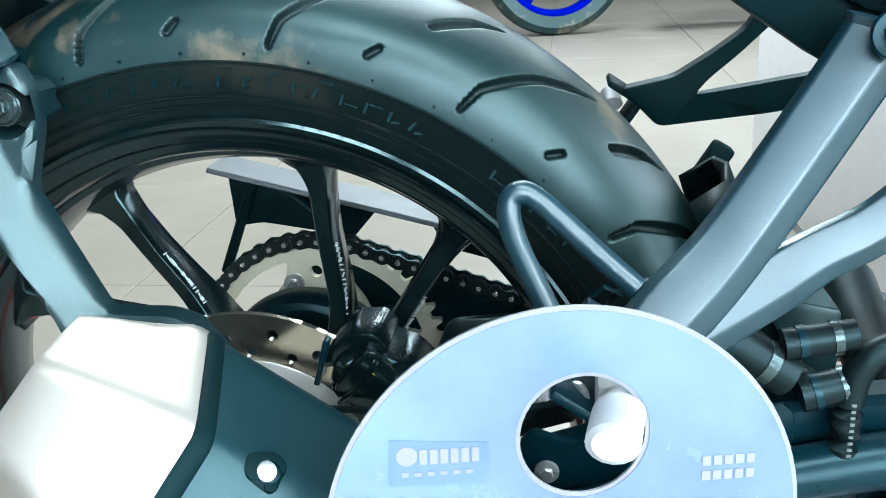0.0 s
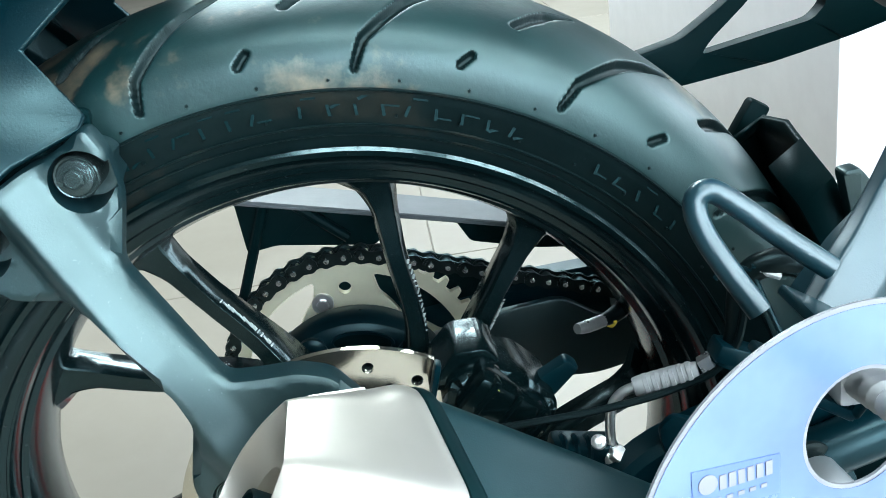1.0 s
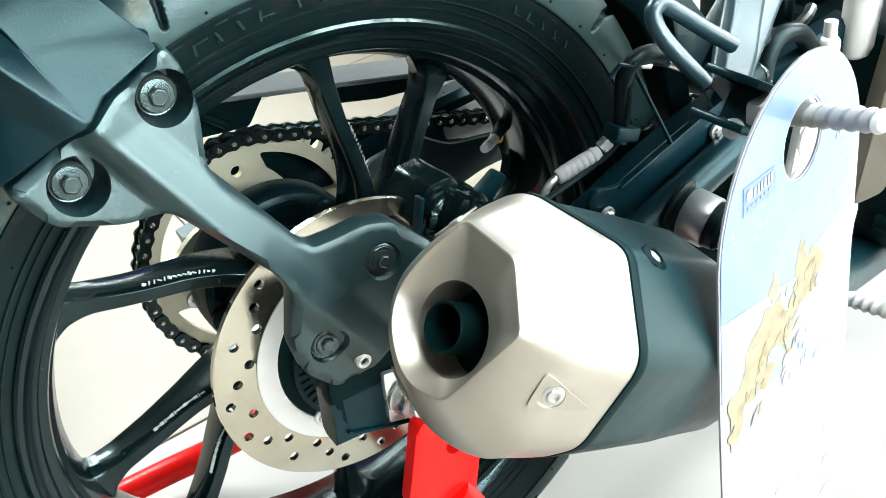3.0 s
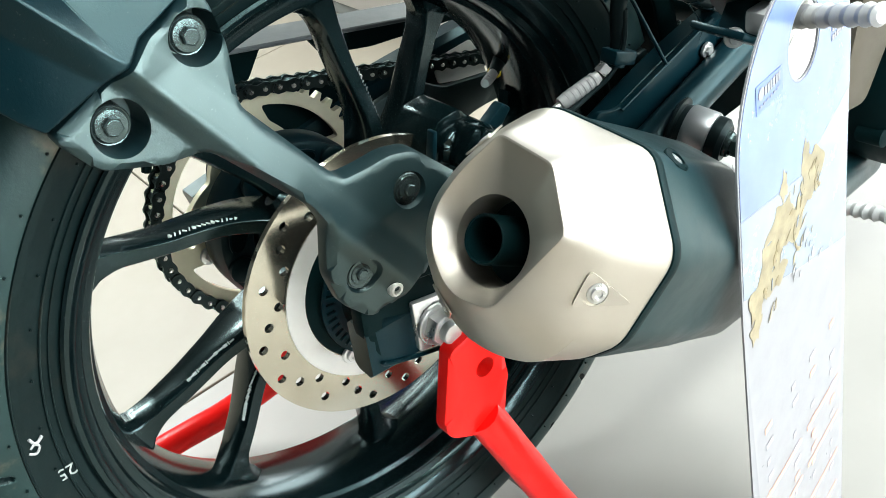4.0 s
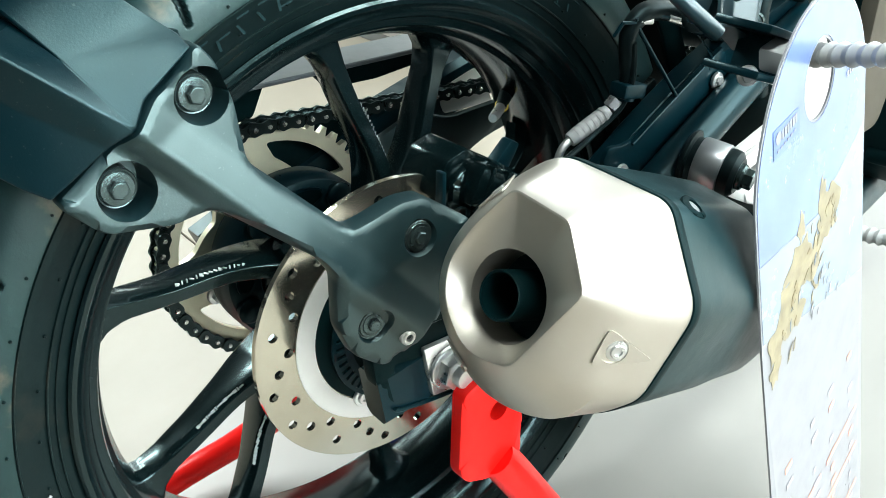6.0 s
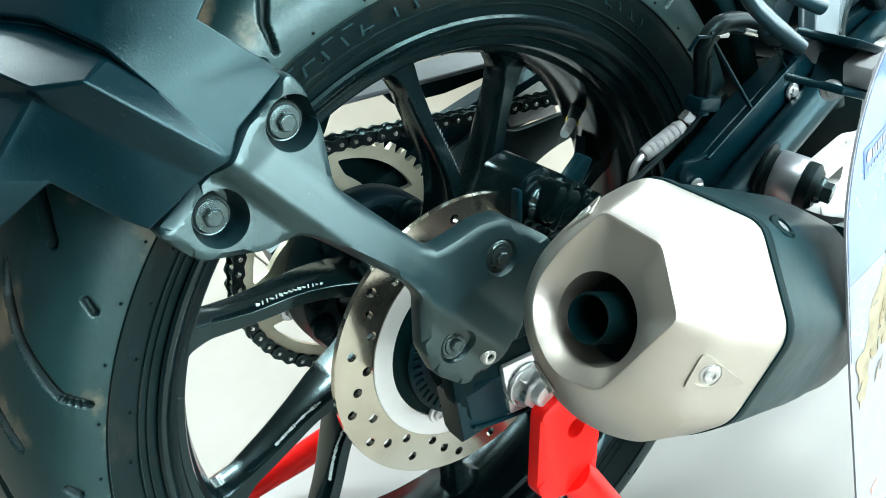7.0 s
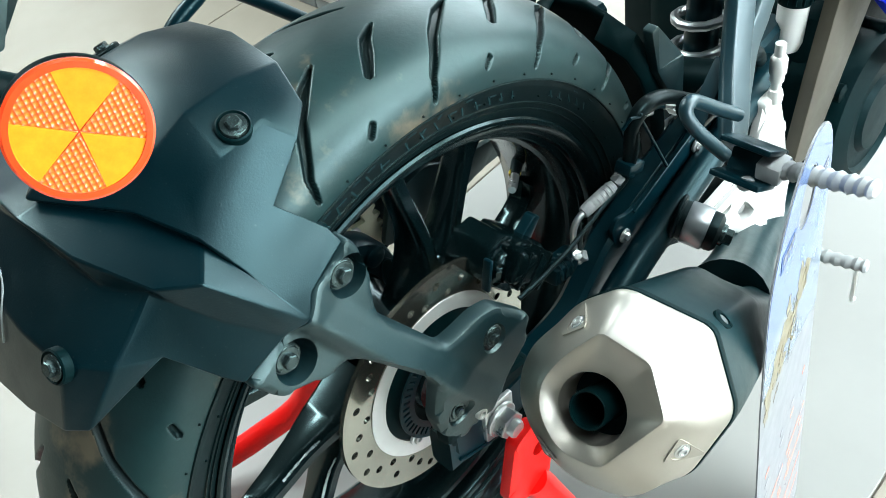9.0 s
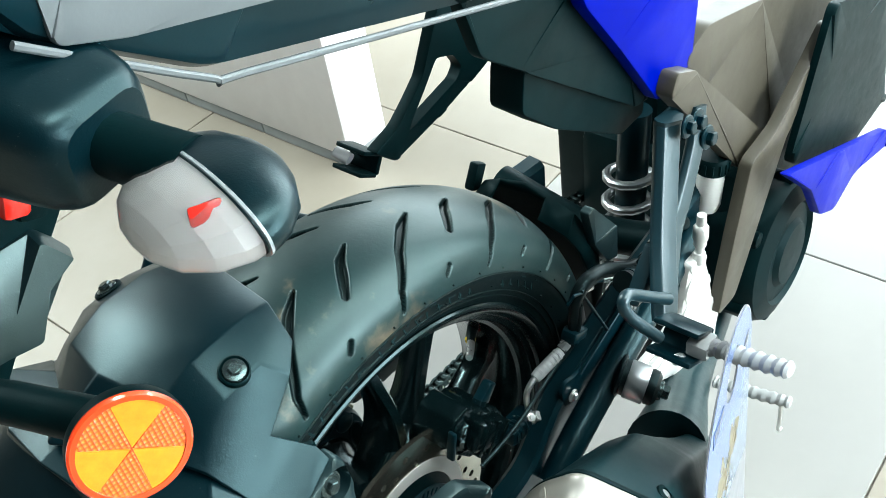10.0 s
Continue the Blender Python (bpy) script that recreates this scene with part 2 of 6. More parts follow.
def lathe(profile, segs=96, closed=False, caps=False):
    """Revolves (r, y) about the y axis."""
    rings = []
    for r, y in profile:
        rings.append([(r * math.cos(2 * math.pi * i / segs), y, r * math.sin(2 * math.pi * i / segs)) for i in range(segs)])
    return grid_bm(rings, True, closed, caps)


def smooth_path(pts, per=6):
    """Catmull-Rom through the points."""
    P = [Vector(p) for p in pts]
    if len(P) < 3:
        return P
    out = []
    for i in range(len(P) - 1):
        p0, p1, p2, p3 = P[max(i - 1, 0)], P[i], P[i + 1], P[min(i + 2, len(P) - 1)]
        for k in range(per):
            t = k / per
            out.append(0.5 * ((2 * p1) + (p2 - p0) * t + (2 * p0 - 5 * p1 + 4 * p2 - p3) * t * t + (3 * p1 - p0 - 3 * p2 + p3) * t ** 3))
    out.append(P[-1])
    return out


def tube(pts, radius, segs=14, per=6, flat=1.0, up=(0, 0, 1), ridges=0.0, every=2):
    """A swept round (or flattened) bar along a smoothed path. radius: a number or one a point."""
    path = smooth_path(pts, per) if per else [Vector(p) for p in pts]
    n = len(path)
    rad = radius if isinstance(radius, (list, tuple)) else [radius] * len(pts)
    rings, ref = [], Vector(up)
    for i, p in enumerate(path):
        d = (path[min(i + 1, n - 1)] - path[max(i - 1, 0)]).normalized()
        s = d.cross(ref)
        s = s.normalized() if s.length > 1e-4 else d.orthogonal().normalized()
        u = s.cross(d).normalized()
        f = i / (n - 1) * (len(rad) - 1)
        k = min(int(f), len(rad) - 2) if len(rad) > 1 else 0
        r = rad[k] + (rad[min(k + 1, len(rad) - 1)] - rad[k]) * (f - k)
        if ridges and (i // every) % 2:
            r += ridges
        rings.append([p + s * (r * math.cos(a)) + u * (r * flat * math.sin(a)) for a in [2 * math.pi * j / segs for j in range(segs)]])
    return grid_bm(rings, True, False, True)


def sweep(pts, section, per=6, up=(0, 0, 1), scale=None):
    """Sweeps a 2D section (side, up) along a smoothed path."""
    path = smooth_path(pts, per) if per else [Vector(p) for p in pts]
    n, ref, rings = len(path), Vector(up), []
    for i, p in enumerate(path):
        d = (path[min(i + 1, n - 1)] - path[max(i - 1, 0)]).normalized()
        s = d.cross(ref).normalized()
        u = s.cross(d).normalized()
        f = 1.0
        if scale:
            q = i / (n - 1) * (len(scale) - 1)
            k = min(int(q), len(scale) - 2)
            f = scale[k] + (scale[k + 1] - scale[k]) * (q - k)
        rings.append([p + s * (a * f) + u * (b * f) for a, b in section])
    return grid_bm(rings, True, False, True)


def rect(w, h, c):
    """A rectangle w x h with cut corners, as a section."""
    x, y = w / 2, h / 2
    return [(x, -y + c), (x, y - c), (x - c, y), (-x + c, y), (-x, y - c), (-x, -y + c), (-x + c, -y), (x - c, -y)]


def rounded(poly, r=0.004, n=4):
    """Rounds the corners of a 2D loop."""
    out, k = [], len(poly)
    for i in range(k):
        a, b, c = Vector(poly[i - 1]), Vector(poly[i]), Vector(poly[(i + 1) % k])
        u, v = (a - b), (c - b)
        q = min(r, u.length * 0.45, v.length * 0.45)
        p0, p1 = b + u.normalized() * q, b + v.normalized() * q
        for j in range(n + 1):
            t = j / n
            out.append((p0 * (1 - t) ** 2 + b * 2 * t * (1 - t) + p1 * t * t)[:])
    return out


def circle(cx, cy, r, n=20):
    return [(cx + r * math.cos(2 * math.pi * i / n), cy + r * math.sin(2 * math.pi * i / n)) for i in range(n)]


def inside(p, loop):
    x, y, hit, j = p[0], p[1], False, len(loop) - 1
    for i in range(len(loop)):
        xi, yi = loop[i][0], loop[i][1]
        xj, yj = loop[j][0], loop[j][1]
        if (yi > y) != (yj > y) and x < (xj - xi) * (y - yi) / (yj - yi) + xi:
            hit = not hit
        j = i
    return hit


def edge_gap(p, loop):
    best = 9.0
    for i in range(len(loop)):
        ax, ay = loop[i - 1][0], loop[i - 1][1]
        bx, by = loop[i][0], loop[i][1]
        dx, dy = bx - ax, by - ay
        L = dx * dx + dy * dy
        t = 0 if L < 1e-14 else max(0, min(1, ((p[0] - ax) * dx + (p[1] - ay) * dy) / L))
        best = min(best, math.hypot(p[0] - ax - t * dx, p[1] - ay - t * dy))
    return best


def relief(outline, thick, holes=(), step=0.0, height=None, edge=0.0, back=None, folds=()):
    """A plate in the local xy plane with front at z = height(x, y), rounded off within `edge` of its outline."""
    loops = [list(outline)] + [list(h) for h in holes]
    verts, edges = [], []
    for lp in loops:
        b = len(verts)
        verts += [Vector((p[0], p[1])) for p in lp]
        edges += [(b + i, b + (i + 1) % len(lp)) for i in range(len(lp))]
    if edge:
        # a ring just inside the edge carries the rounding
        k = len(outline)
        for i in range(k):
            a, c = Vector(outline[i - 1]), Vector(outline[(i + 1) % k])
            d = c - a
            if d.length < 1e-9:
                continue
            nrm = Vector((-d.y, d.x)).normalized()
            for f in (0.3, 1.0):
                for sgn in (1, -1):
                    q = Vector(outline[i]) + nrm * (edge * f * sgn)
                    if inside(q, outline) and edge_gap(q, outline) > edge * f * 0.9 and not any(inside(q, h) for h in loops[1:]):
                        verts.append(q)
    if step:
        xs, ys = [p[0] for p in outline], [p[1] for p in outline]
        nx, ny = int((max(xs) - min(xs)) / step) + 1, int((max(ys) - min(ys)) / step) + 1
        for i in range(nx):
            for j in range(ny):
                q = (min(xs) + (i + 0.5 + 0.25 * (j % 2)) * step, min(ys) + (j + 0.5) * step)
                if inside(q, outline) and edge_gap(q, outline) > max(edge * 1.05, step * 0.4) and not any(inside(q, h) or edge_gap(q, h) < step * 0.35 for h in loops[1:]):
                    verts.append(Vector(q))
    for line in folds:
        # crease lines that the surface breaks along, cut off at the outline
        last = None
        for q in line:
            ok = inside(q, outline) and edge_gap(q, outline) > edge * 0.5
            if ok:
                verts.append(Vector(q))
                if last is not None:
                    edges.append((last, len(verts) - 1))
            last = len(verts) - 1 if ok else None
    co, _, tris, *_ = delaunay_2d_cdt(verts, edges, [], 0, 1e-7)
    keep = []
    for t in tris:
        c = sum((Vector(co[i]) for i in t), Vector((0, 0))) / 3
        if inside(c, outline) and not any(inside(c, h) for h in loops[1:]):
            keep.append(t)
    bm = bmesh.new()
    top, bot = [], []
    for p in co:
        z = height(p[0], p[1]) if height else 0.0
        if edge:
            g = edge_gap(p, outline)
            if g < edge:
                z -= edge * (1 - math.sqrt(max(0.0, 1 - (1 - g / edge) ** 2)))
        top.append(bm.verts.new((p[0], p[1], z)))
        bot.append(bm.verts.new((p[0], p[1], (back if back is not None else (height(p[0], p[1]) if height else 0.0) - thick))))
    count = {}
    for t in keep:
        for a, b in ((t[0], t[1]), (t[1], t[2]), (t[2], t[0])):
            count[(a, b)] = 1
    for t in keep:
        bm.faces.new([top[i] for i in t])
        bm.faces.new([bot[i] for i in reversed(t)])
    for a, b in count:
        if (b, a) not in count:
            bm.faces.new((top[b], top[a], bot[a], bot[b]))
    bmesh.ops.delete(bm, geom=[v for v in bm.verts if not v.link_faces], context="VERTS")
    return bm


def side_plane(y, x=0.0, z=0.0):
    """Local x, y, z become forward, up and outward to the right of the machine."""
    return Matrix(((1, 0, 0, x), (0, 0, -1, y), (0, 1, 0, z), (0, 0, 0, 1)))


def facing(place, normal, up=(0, 0, 1)):
    """A pose whose z axis points along normal."""
    w = Vector(normal).normalized()
    u = Vector(up).cross(w).normalized()
    v = w.cross(u)
    return Matrix(((u.x, v.x, w.x, place[0]), (u.y, v.y, w.y, place[1]), (u.z, v.z, w.z, place[2]), (0, 0, 0, 1)))


def turned(profile, segs=28, caps=True):
    """Revolves (r, z) about the local z axis."""
    return grid_bm([[(r * math.cos(2 * math.pi * i / segs), r * math.sin(2 * math.pi * i / segs), z) for i in range(segs)] for r, z in profile], True, False, caps)


def block(sx, sy, sz, bevel=0.002, seg=2):
    bm = bmesh.new()
    bmesh.ops.create_cube(bm, size=1)
    for v in bm.verts:
        v.co = (v.co.x * sx, v.co.y * sy, v.co.z * sz)
    if bevel:
        bmesh.ops.bevel(bm, geom=list(bm.edges), offset=bevel, segments=seg, affect="EDGES", profile=0.5)
    return bm


def join(*bms):
    """Welds several bmeshes of one part together."""
    out = bmesh.new()
    for b in bms:
        me = bpy.data.meshes.new("tmp")
        b.to_mesh(me)
        b.free()
        out.from_mesh(me)
        bpy.data.meshes.remove(me)
    return out


def moved(bm, m):
    bmesh.ops.transform(bm, matrix=m, verts=bm.verts)
    return bm


def hexagon(r, z0, z1, chamfer=0.0008):
    return grid_bm([[(q * math.cos(math.pi / 3 * i), q * math.sin(math.pi / 3 * i), z) for i in range(6)] for q, z in ((r, z0), (r, z1 - chamfer), (r - chamfer, z1))], True, False, True)


BOLTS = {}


def bolt(parent, place, normal, r=0.0105, kind="hex", mat=None, name="bolt", label=""):
    """A flanged bolt: washer face, hex head with a dished top; or a round socket screw."""
    mat = mat or BOLT
    key = (round(r, 4), kind, mat.name)
    if key not in BOLTS:
        fl = turned([(r, 0), (r, 0.0012), (r * 0.93, 0.0022), (r * 0.62, 0.0026)], 28)
        if kind == "hex":
            head = hexagon(r * 0.58, 0.002, r * 0.72)
            dish = turned([(r * 0.44, r * 0.72 + 0.0001), (r * 0.40, r * 0.74), (r * 0.30, r * 0.66)], 20)
            bm = join(fl, head, dish)
        else:
            head = turned([(r * 0.66, 0.002), (r * 0.66, r * 0.5), (r * 0.58, r * 0.6), (r * 0.36, r * 0.6), (r * 0.33, r * 0.2)], 24)
            bm = join(fl, head)
        bmesh.ops.recalc_face_normals(bm, faces=bm.faces)
        me = bpy.data.meshes.new("bolt")
        bm.to_mesh(me)
        bm.free()
        finish(me, mat, 30)
        BOLTS[key] = me
    ob = new(name, BOLTS[key])
    ob.parent = parent
    ob.matrix_basis = facing(place, normal, (0.3, 0.1, 1))
    return tagged(ob, label)

# ---------------------------------------------------------------- showroom
X0, X1, Y0, Y1, H = -4.0, 4.5, -4.0, 8.5, 3.0


def slab(name, x0, x1, y0, y1, z0, z1, mat, label="", bevel=0.0, parent=None, kind="structure", category=""):
    bm = moved(block(x1 - x0, y1 - y0, z1 - z0, bevel, 1), Matrix.Translation(((x0 + x1) / 2, (y0 + y1) / 2, (z0 + z1) / 2)))
    ob = part(name, bm, mat, parent, label)
    return tagged(ob, "", category, "", kind) if parent is None else ob


floor = slab("floor", X0, X1, Y0, Y1, -0.12, -0.006, GROUT, "beige and white tiled showroom floor with fine joints", category="floor")
# Walls out of view, made charcoal so less light bounces onto the machine.
slab("wall_left", X0, X1, Y1, Y1 + 0.15, 0, H, UNSEEN_DARK_WALL, "unseen showroom wall, charcoal to cut bounced light", category="wall")
slab("wall_back", X0 - 0.15, X0, Y0, Y1, 0, H, UNSEEN_DARK_WALL, "unseen showroom wall, charcoal to cut bounced light", category="wall")
FY0, FY1 = -3.6, 4.0
slab("wall_front", X1, X1 + 0.15, Y0, FY0, 0, H, WALLPAINT, "cream painted showroom wall beside the glazed front", category="wall")
slab("wall_front_pier", X1, X1 + 0.15, FY1, Y1, 0, H, WALLPAINT, "cream painted showroom wall beside the glazed front", category="wall")
slab("wall_front_sill", X1, X1 + 0.15, FY0, FY1, 0, 0.15, WALLPAINT, "cream low wall under the glazed front", category="wall")
slab("wall_front_lintel", X1, X1 + 0.15, FY0, FY1, 2.9, H, WALLPAINT, "cream lintel over the glazed front", category="wall")
# The ceiling is unseen; its dark grey keeps upward reflections dark.
slab("ceiling", X0, X1, Y0, Y1, H, H + 0.12, CEILPAINT, "unseen plain ceiling, dark grey to darken reflections", category="ceiling")
# the street side: a low wall, two piers and a lintel round a wide shop window
slab("wall_right_sill", X0, X1, Y0 - 0.15, Y0, 0, 0.45, UNSEEN_DARK_WALL, "unseen low wall under the shop window, charcoal to cut bounced light", category="wall")
slab("wall_right_lintel", X0, X1, Y0 - 0.15, Y0, 2.92, H, WALLPAINT, "cream lintel over the shop window", category="wall")
WX0, WX1 = -0.60, 3.40
slab("wall_right", X0, WX0, Y0 - 0.15, Y0, 0.45, 2.92, UNSEEN_DARK_WALL, "unseen showroom wall beside the shop window, charcoal to cut bounced light", category="wall")
slab("wall_right_pier", WX1, X1, Y0 - 0.15, Y0, 0.45, 2.92, WALLPAINT, "cream pier beside the shop window", category="wall")
window = thing("window_1", "wide shop window with a dark frame", "window", kind="structure")
MID = (WX0 + WX1) / 2
for a, b, c, d in ((WX0, WX1, 0.45, 0.5), (WX0, WX1, 2.87, 2.92), (WX0, WX0 + 0.05, 0.5, 2.87), (WX1 - 0.05, WX1, 0.5, 2.87), (MID - 0.03, MID + 0.03, 0.5, 2.87)):
    slab("window_frame", a, b, Y0 - 0.1, Y0 - 0.05, c, d, FRAMEMETAL, parent=window)
for a, b in ((WX0 + 0.05, MID - 0.03), (MID + 0.03, WX1 - 0.05)):
    g = slab("pane", a, b, Y0 - 0.08, Y0 - 0.074, 0.5, 2.87, GLASS, parent=window)
    g.visible_shadow = False

front_window = thing("window_2", "wide glazed shop front with dark mullions", "window", kind="structure")
for k in range(7):
    yy = FY0 + 0.03 + k * (FY1 - FY0 - 0.06) / 6
    slab("mullion", X1 + 0.05, X1 + 0.10, yy - 0.03, yy + 0.03, 0.15, 2.9, FRAMEMETAL, parent=front_window)
    if k < 6:
        g = slab("pane", X1 + 0.072, X1 + 0.078, yy + 0.03, yy + (FY1 - FY0 - 0.06) / 6 - 0.03, 0.15, 2.9, GLASS, parent=front_window)
        g.visible_shadow = False

# floor tiles: a white strip under the machine, beige round it
TILE_W, TILE_E, JOINT = -0.34, 0.372, 0.0025


def tile(name, x0, x1, y0, y1, mat):
    g = JOINT / 2
    ob = part(name, moved(block(x1 - x0 - JOINT, y1 - y0 - JOINT, 0.03, 0.0012, 1), Matrix.Translation(((x0 + x1) / 2, (y0 + y1) / 2, -0.015))), mat, floor)
    return ob


S = 0.80
x = -3.9
while x < 4.4:
    tile("white_tile", x, min(x + S, 4.4), TILE_W, TILE_E, WHITETILE)
    x += S
y = TILE_E
while y < 8.3:
    x = -3.9
    while x < 4.4:
        tile("beige_tile", x, min(x + S, 4.4), y, y + S, BEIGE)
        x += S
    y += S
y = TILE_W
while y > -3.9:
    x = -3.9
    while x < 4.4:
        tile("beige_tile", x, min(x + S, 4.4), max(y - S, -4.0), y, BEIGE)
        x += S
    y -= S

# plain white boxes over the added lamps, all out of view
lamp = thing("added_ceiling_light", "plain white box over an added, unseen ceiling lamp", "ceiling light", "ceiling lights", m=pose(*ADDED_LAMPS[0], H))
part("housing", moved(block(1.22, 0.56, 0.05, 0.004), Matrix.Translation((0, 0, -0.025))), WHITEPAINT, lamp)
for cx, cy in ADDED_LAMPS[1:]:
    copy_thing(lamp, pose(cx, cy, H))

# white display counter behind the machine
counter = thing("display_panel", "slim white display partition with a pale grey skirting", "partition", m=pose(0.695, 0.74, 0))
part("panel", moved(block(0.115, 1.30, 0.62, 0.004), Matrix.Translation((0.0575, 0.65, 0.340))), WHITEPAINT, counter)
for i in range(5):
    part("skirting", moved(block(0.105, 0.254, 0.028, 0.002), Matrix.Translation((0.0575, 0.135 + i * 0.257, 0.0145))), GREYLINE, counter, "pale grey skirting")

# ---------------------------------------------------------------- the motorcycle
ZA = 0.36  # axle height on the stand
bike = thing("motorcycle", "black and blue sports motorcycle raised on a red paddock stand", "motorcycle")
AX = pose(0, 0, ZA)

# tyre: half section from the bead out to the crown
SECTION = [(0.0560, 0.2300), (0.0585, 0.2360), (0.0615, 0.2425), (0.0650, 0.2510), (0.0683, 0.2590), (0.0699, 0.2645), (0.0701, 0.2660),
           (0.0702, 0.2720), (0.0695, 0.2800), (0.0655, 0.2890), (0.0570, 0.2975), (0.0450, 0.3045), (0.0300, 0.3100), (0.0150, 0.3135), (0.0, 0.3145)]
PITCH = 22.5
# grooves as (degrees from the start, side distance from the centre line, half width)
LONG = [(0.0, 0.0700, 0.0016), (-0.9, 0.0655, 0.0022), (-2.2, 0.0600, 0.0026), (-5.4, 0.0430, 0.0032), (-9.0, 0.0280, 0.0034), (-12.0, 0.0180, 0.0008)]
SHORT = [(-16.0, 0.0470, 0.0026), (-18.2, 0.0340, 0.0036), (-19.8, 0.0240, 0.0032), (-22.4, 0.0150, 0.0008)]
SIPE = [(-11.9, 0.0668, 0.0018), (-10.9, 0.0692, 0.0019)]
START = 104.3


def tyre_mesh():
    sec = SECTION + [(-y, r) for y, r in reversed(SECTION[:-1])]
    # resample the section evenly
    P = np.array([(-y, r) for y, r in sec])
    L = np.concatenate([[0], np.cumsum(np.hypot(*np.diff(P, axis=0).T))])
    NV, NU = 330, 1800
    s = np.linspace(0, L[-1], NV)
    yy, rr = np.interp(s, L, P[:, 0]), np.interp(s, L, P[:, 1])
    # round the tread's profile between its corner points
    free = np.clip((rr - 0.266) / 0.006, 0, 1)
    for _ in range(90):
        for q in (yy, rr):
            q[1:-1] += free[1:-1] * 0.25 * (q[:-2] - 2 * q[1:-1] + q[2:])
    ds = np.gradient(s)
    ty, tr = np.gradient(yy) / ds, np.gradient(rr) / ds
    ny, nr = -tr, ty
    sgn = np.where(nr * 1.0 + ny * np.sign(yy) * 0.6 >= 0, 1, -1)
    ny, nr = ny * sgn, nr * sgn
    ang = np.linspace(0, 360, NU, endpoint=False)
    depth = np.zeros((NU, NV))
    A, V = np.meshgrid(ang, np.arange(NV), indexing="ij")
    for side, shift in ((-1, 0.0), (1, PITCH / 2)):
        use = (yy * side) > -0.004
        sv = np.abs(s - L[-1] / 2)
        half = np.array(SECTION[::-1])
        run = np.concatenate([[0], np.cumsum(np.hypot(*np.diff(half, axis=0).T))])
        arc = lambda h: np.interp(h, half[:8, 0], run[:8])
        for line, deep in ((LONG, 0.0048), (SHORT, 0.0050), (SIPE, 0.0038)):
            for k in range(-3, 2):
                best = np.zeros_like(A)
                local = ((A - START - shift) % PITCH) + k * PITCH
                for (a0, h0, w0), (a1, h1, w1) in zip(line, line[1:]):
                    x0, x1 = radians(a0) * 0.30, radians(a1) * 0.30
                    v0, v1 = float(arc(h0)), float(arc(h1))
                    px, pv = np.radians(local) * 0.30, sv[None, :] * np.ones_like(A)
                    dx, dv = x1 - x0, v1 - v0
                    t = np.clip(((px - x0) * dx + (pv - v0) * dv) / (dx * dx + dv * dv), 0, 1)
                    d = np.hypot(px - x0 - t * dx, pv - v0 - t * dv)
                    w = w0 + (w1 - w0) * t
                    best = np.maximum(best, np.clip((w - d) / 0.0015 + 0.5, 0, 1))
                depth = np.maximum(depth, best * deep * use[None, :])
    Y = yy[None, :] - depth * ny[None, :]
    R = rr[None, :] - depth * nr[None, :]
    ar = np.radians(A)
    co = np.stack([R * np.cos(ar), Y, R * np.sin(ar)], axis=-1).reshape(-1, 3)
    i, j = np.meshgrid(np.arange(NU), np.arange(NV - 1), indexing="ij")
    i2 = (i + 1) % NU
    f = np.stack([i * NV + j, i * NV + j + 1, i2 * NV + j + 1, i2 * NV + j], axis=-1).reshape(-1, 4)
    me = bpy.data.meshes.new("rear_tyre")
    me.vertices.add(len(co))
    me.vertices.foreach_set("co", co.ravel())
    me.loops.add(f.size)
    me.loops.foreach_set("vertex_index", f.ravel().astype(np.int32))
    me.polygons.add(len(f))
    me.polygons.foreach_set("loop_start", np.arange(0, f.size, 4, dtype=np.int32))
    mid = (rr[:-1] + rr[1:]) / 2
    # groove faces take the darker rubber too, putting their shade into the colour
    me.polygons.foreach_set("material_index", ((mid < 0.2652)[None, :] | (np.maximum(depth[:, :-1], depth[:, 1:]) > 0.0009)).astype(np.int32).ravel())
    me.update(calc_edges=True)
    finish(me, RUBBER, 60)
    me.materials.append(SIDEWALL_AND_GROOVE)
    return me


tyre = part("rear_tyre", tyre_mesh(), RUBBER, bike, "wide black rubber rear tyre with slanted grooves and dusty stains", m=AX)

# sidewall: moulded rings, vent nubs and raised marks
for r, y, w in ((0.2445, -0.0630, 0.0009), (0.2388, -0.0603, 0.0007), (0.2640, -0.0702, 0.0008)):
    part("sidewall_ring", moved(lathe([(r - w, y + 0.0006), (r - w * 0.4, y - 0.0007), (r + w * 0.4, y - 0.0009), (r + w, y + 0.0002)], 160), AX), SIDEWALL_AND_GROOVE, tyre, m=AX.inverted())
NUB = finish(mesh_from("nub", *(lambda b: ([v.co[:] for v in b.verts], [[v.index for v in f.verts] for f in b.faces]))(
    (lambda b: (b.verts.index_update(), b)[1])(turned([(0.0009, -0.001), (0.0009, 0.0008), (0.0005, 0.0013)], 6)))), SIDEWALL_AND_GROOVE)
for k in range(48):
    a = radians(7.5 * k + 2)
    for r, y in ((0.2690, -0.0702), (0.2500, -0.0648)):
        ob = new("vent_nub", NUB)
        ob.parent = tyre
        ob.matrix_basis = facing((r * math.cos(a), y, r * math.sin(a)), (0, -1, 0))
BAR = {}


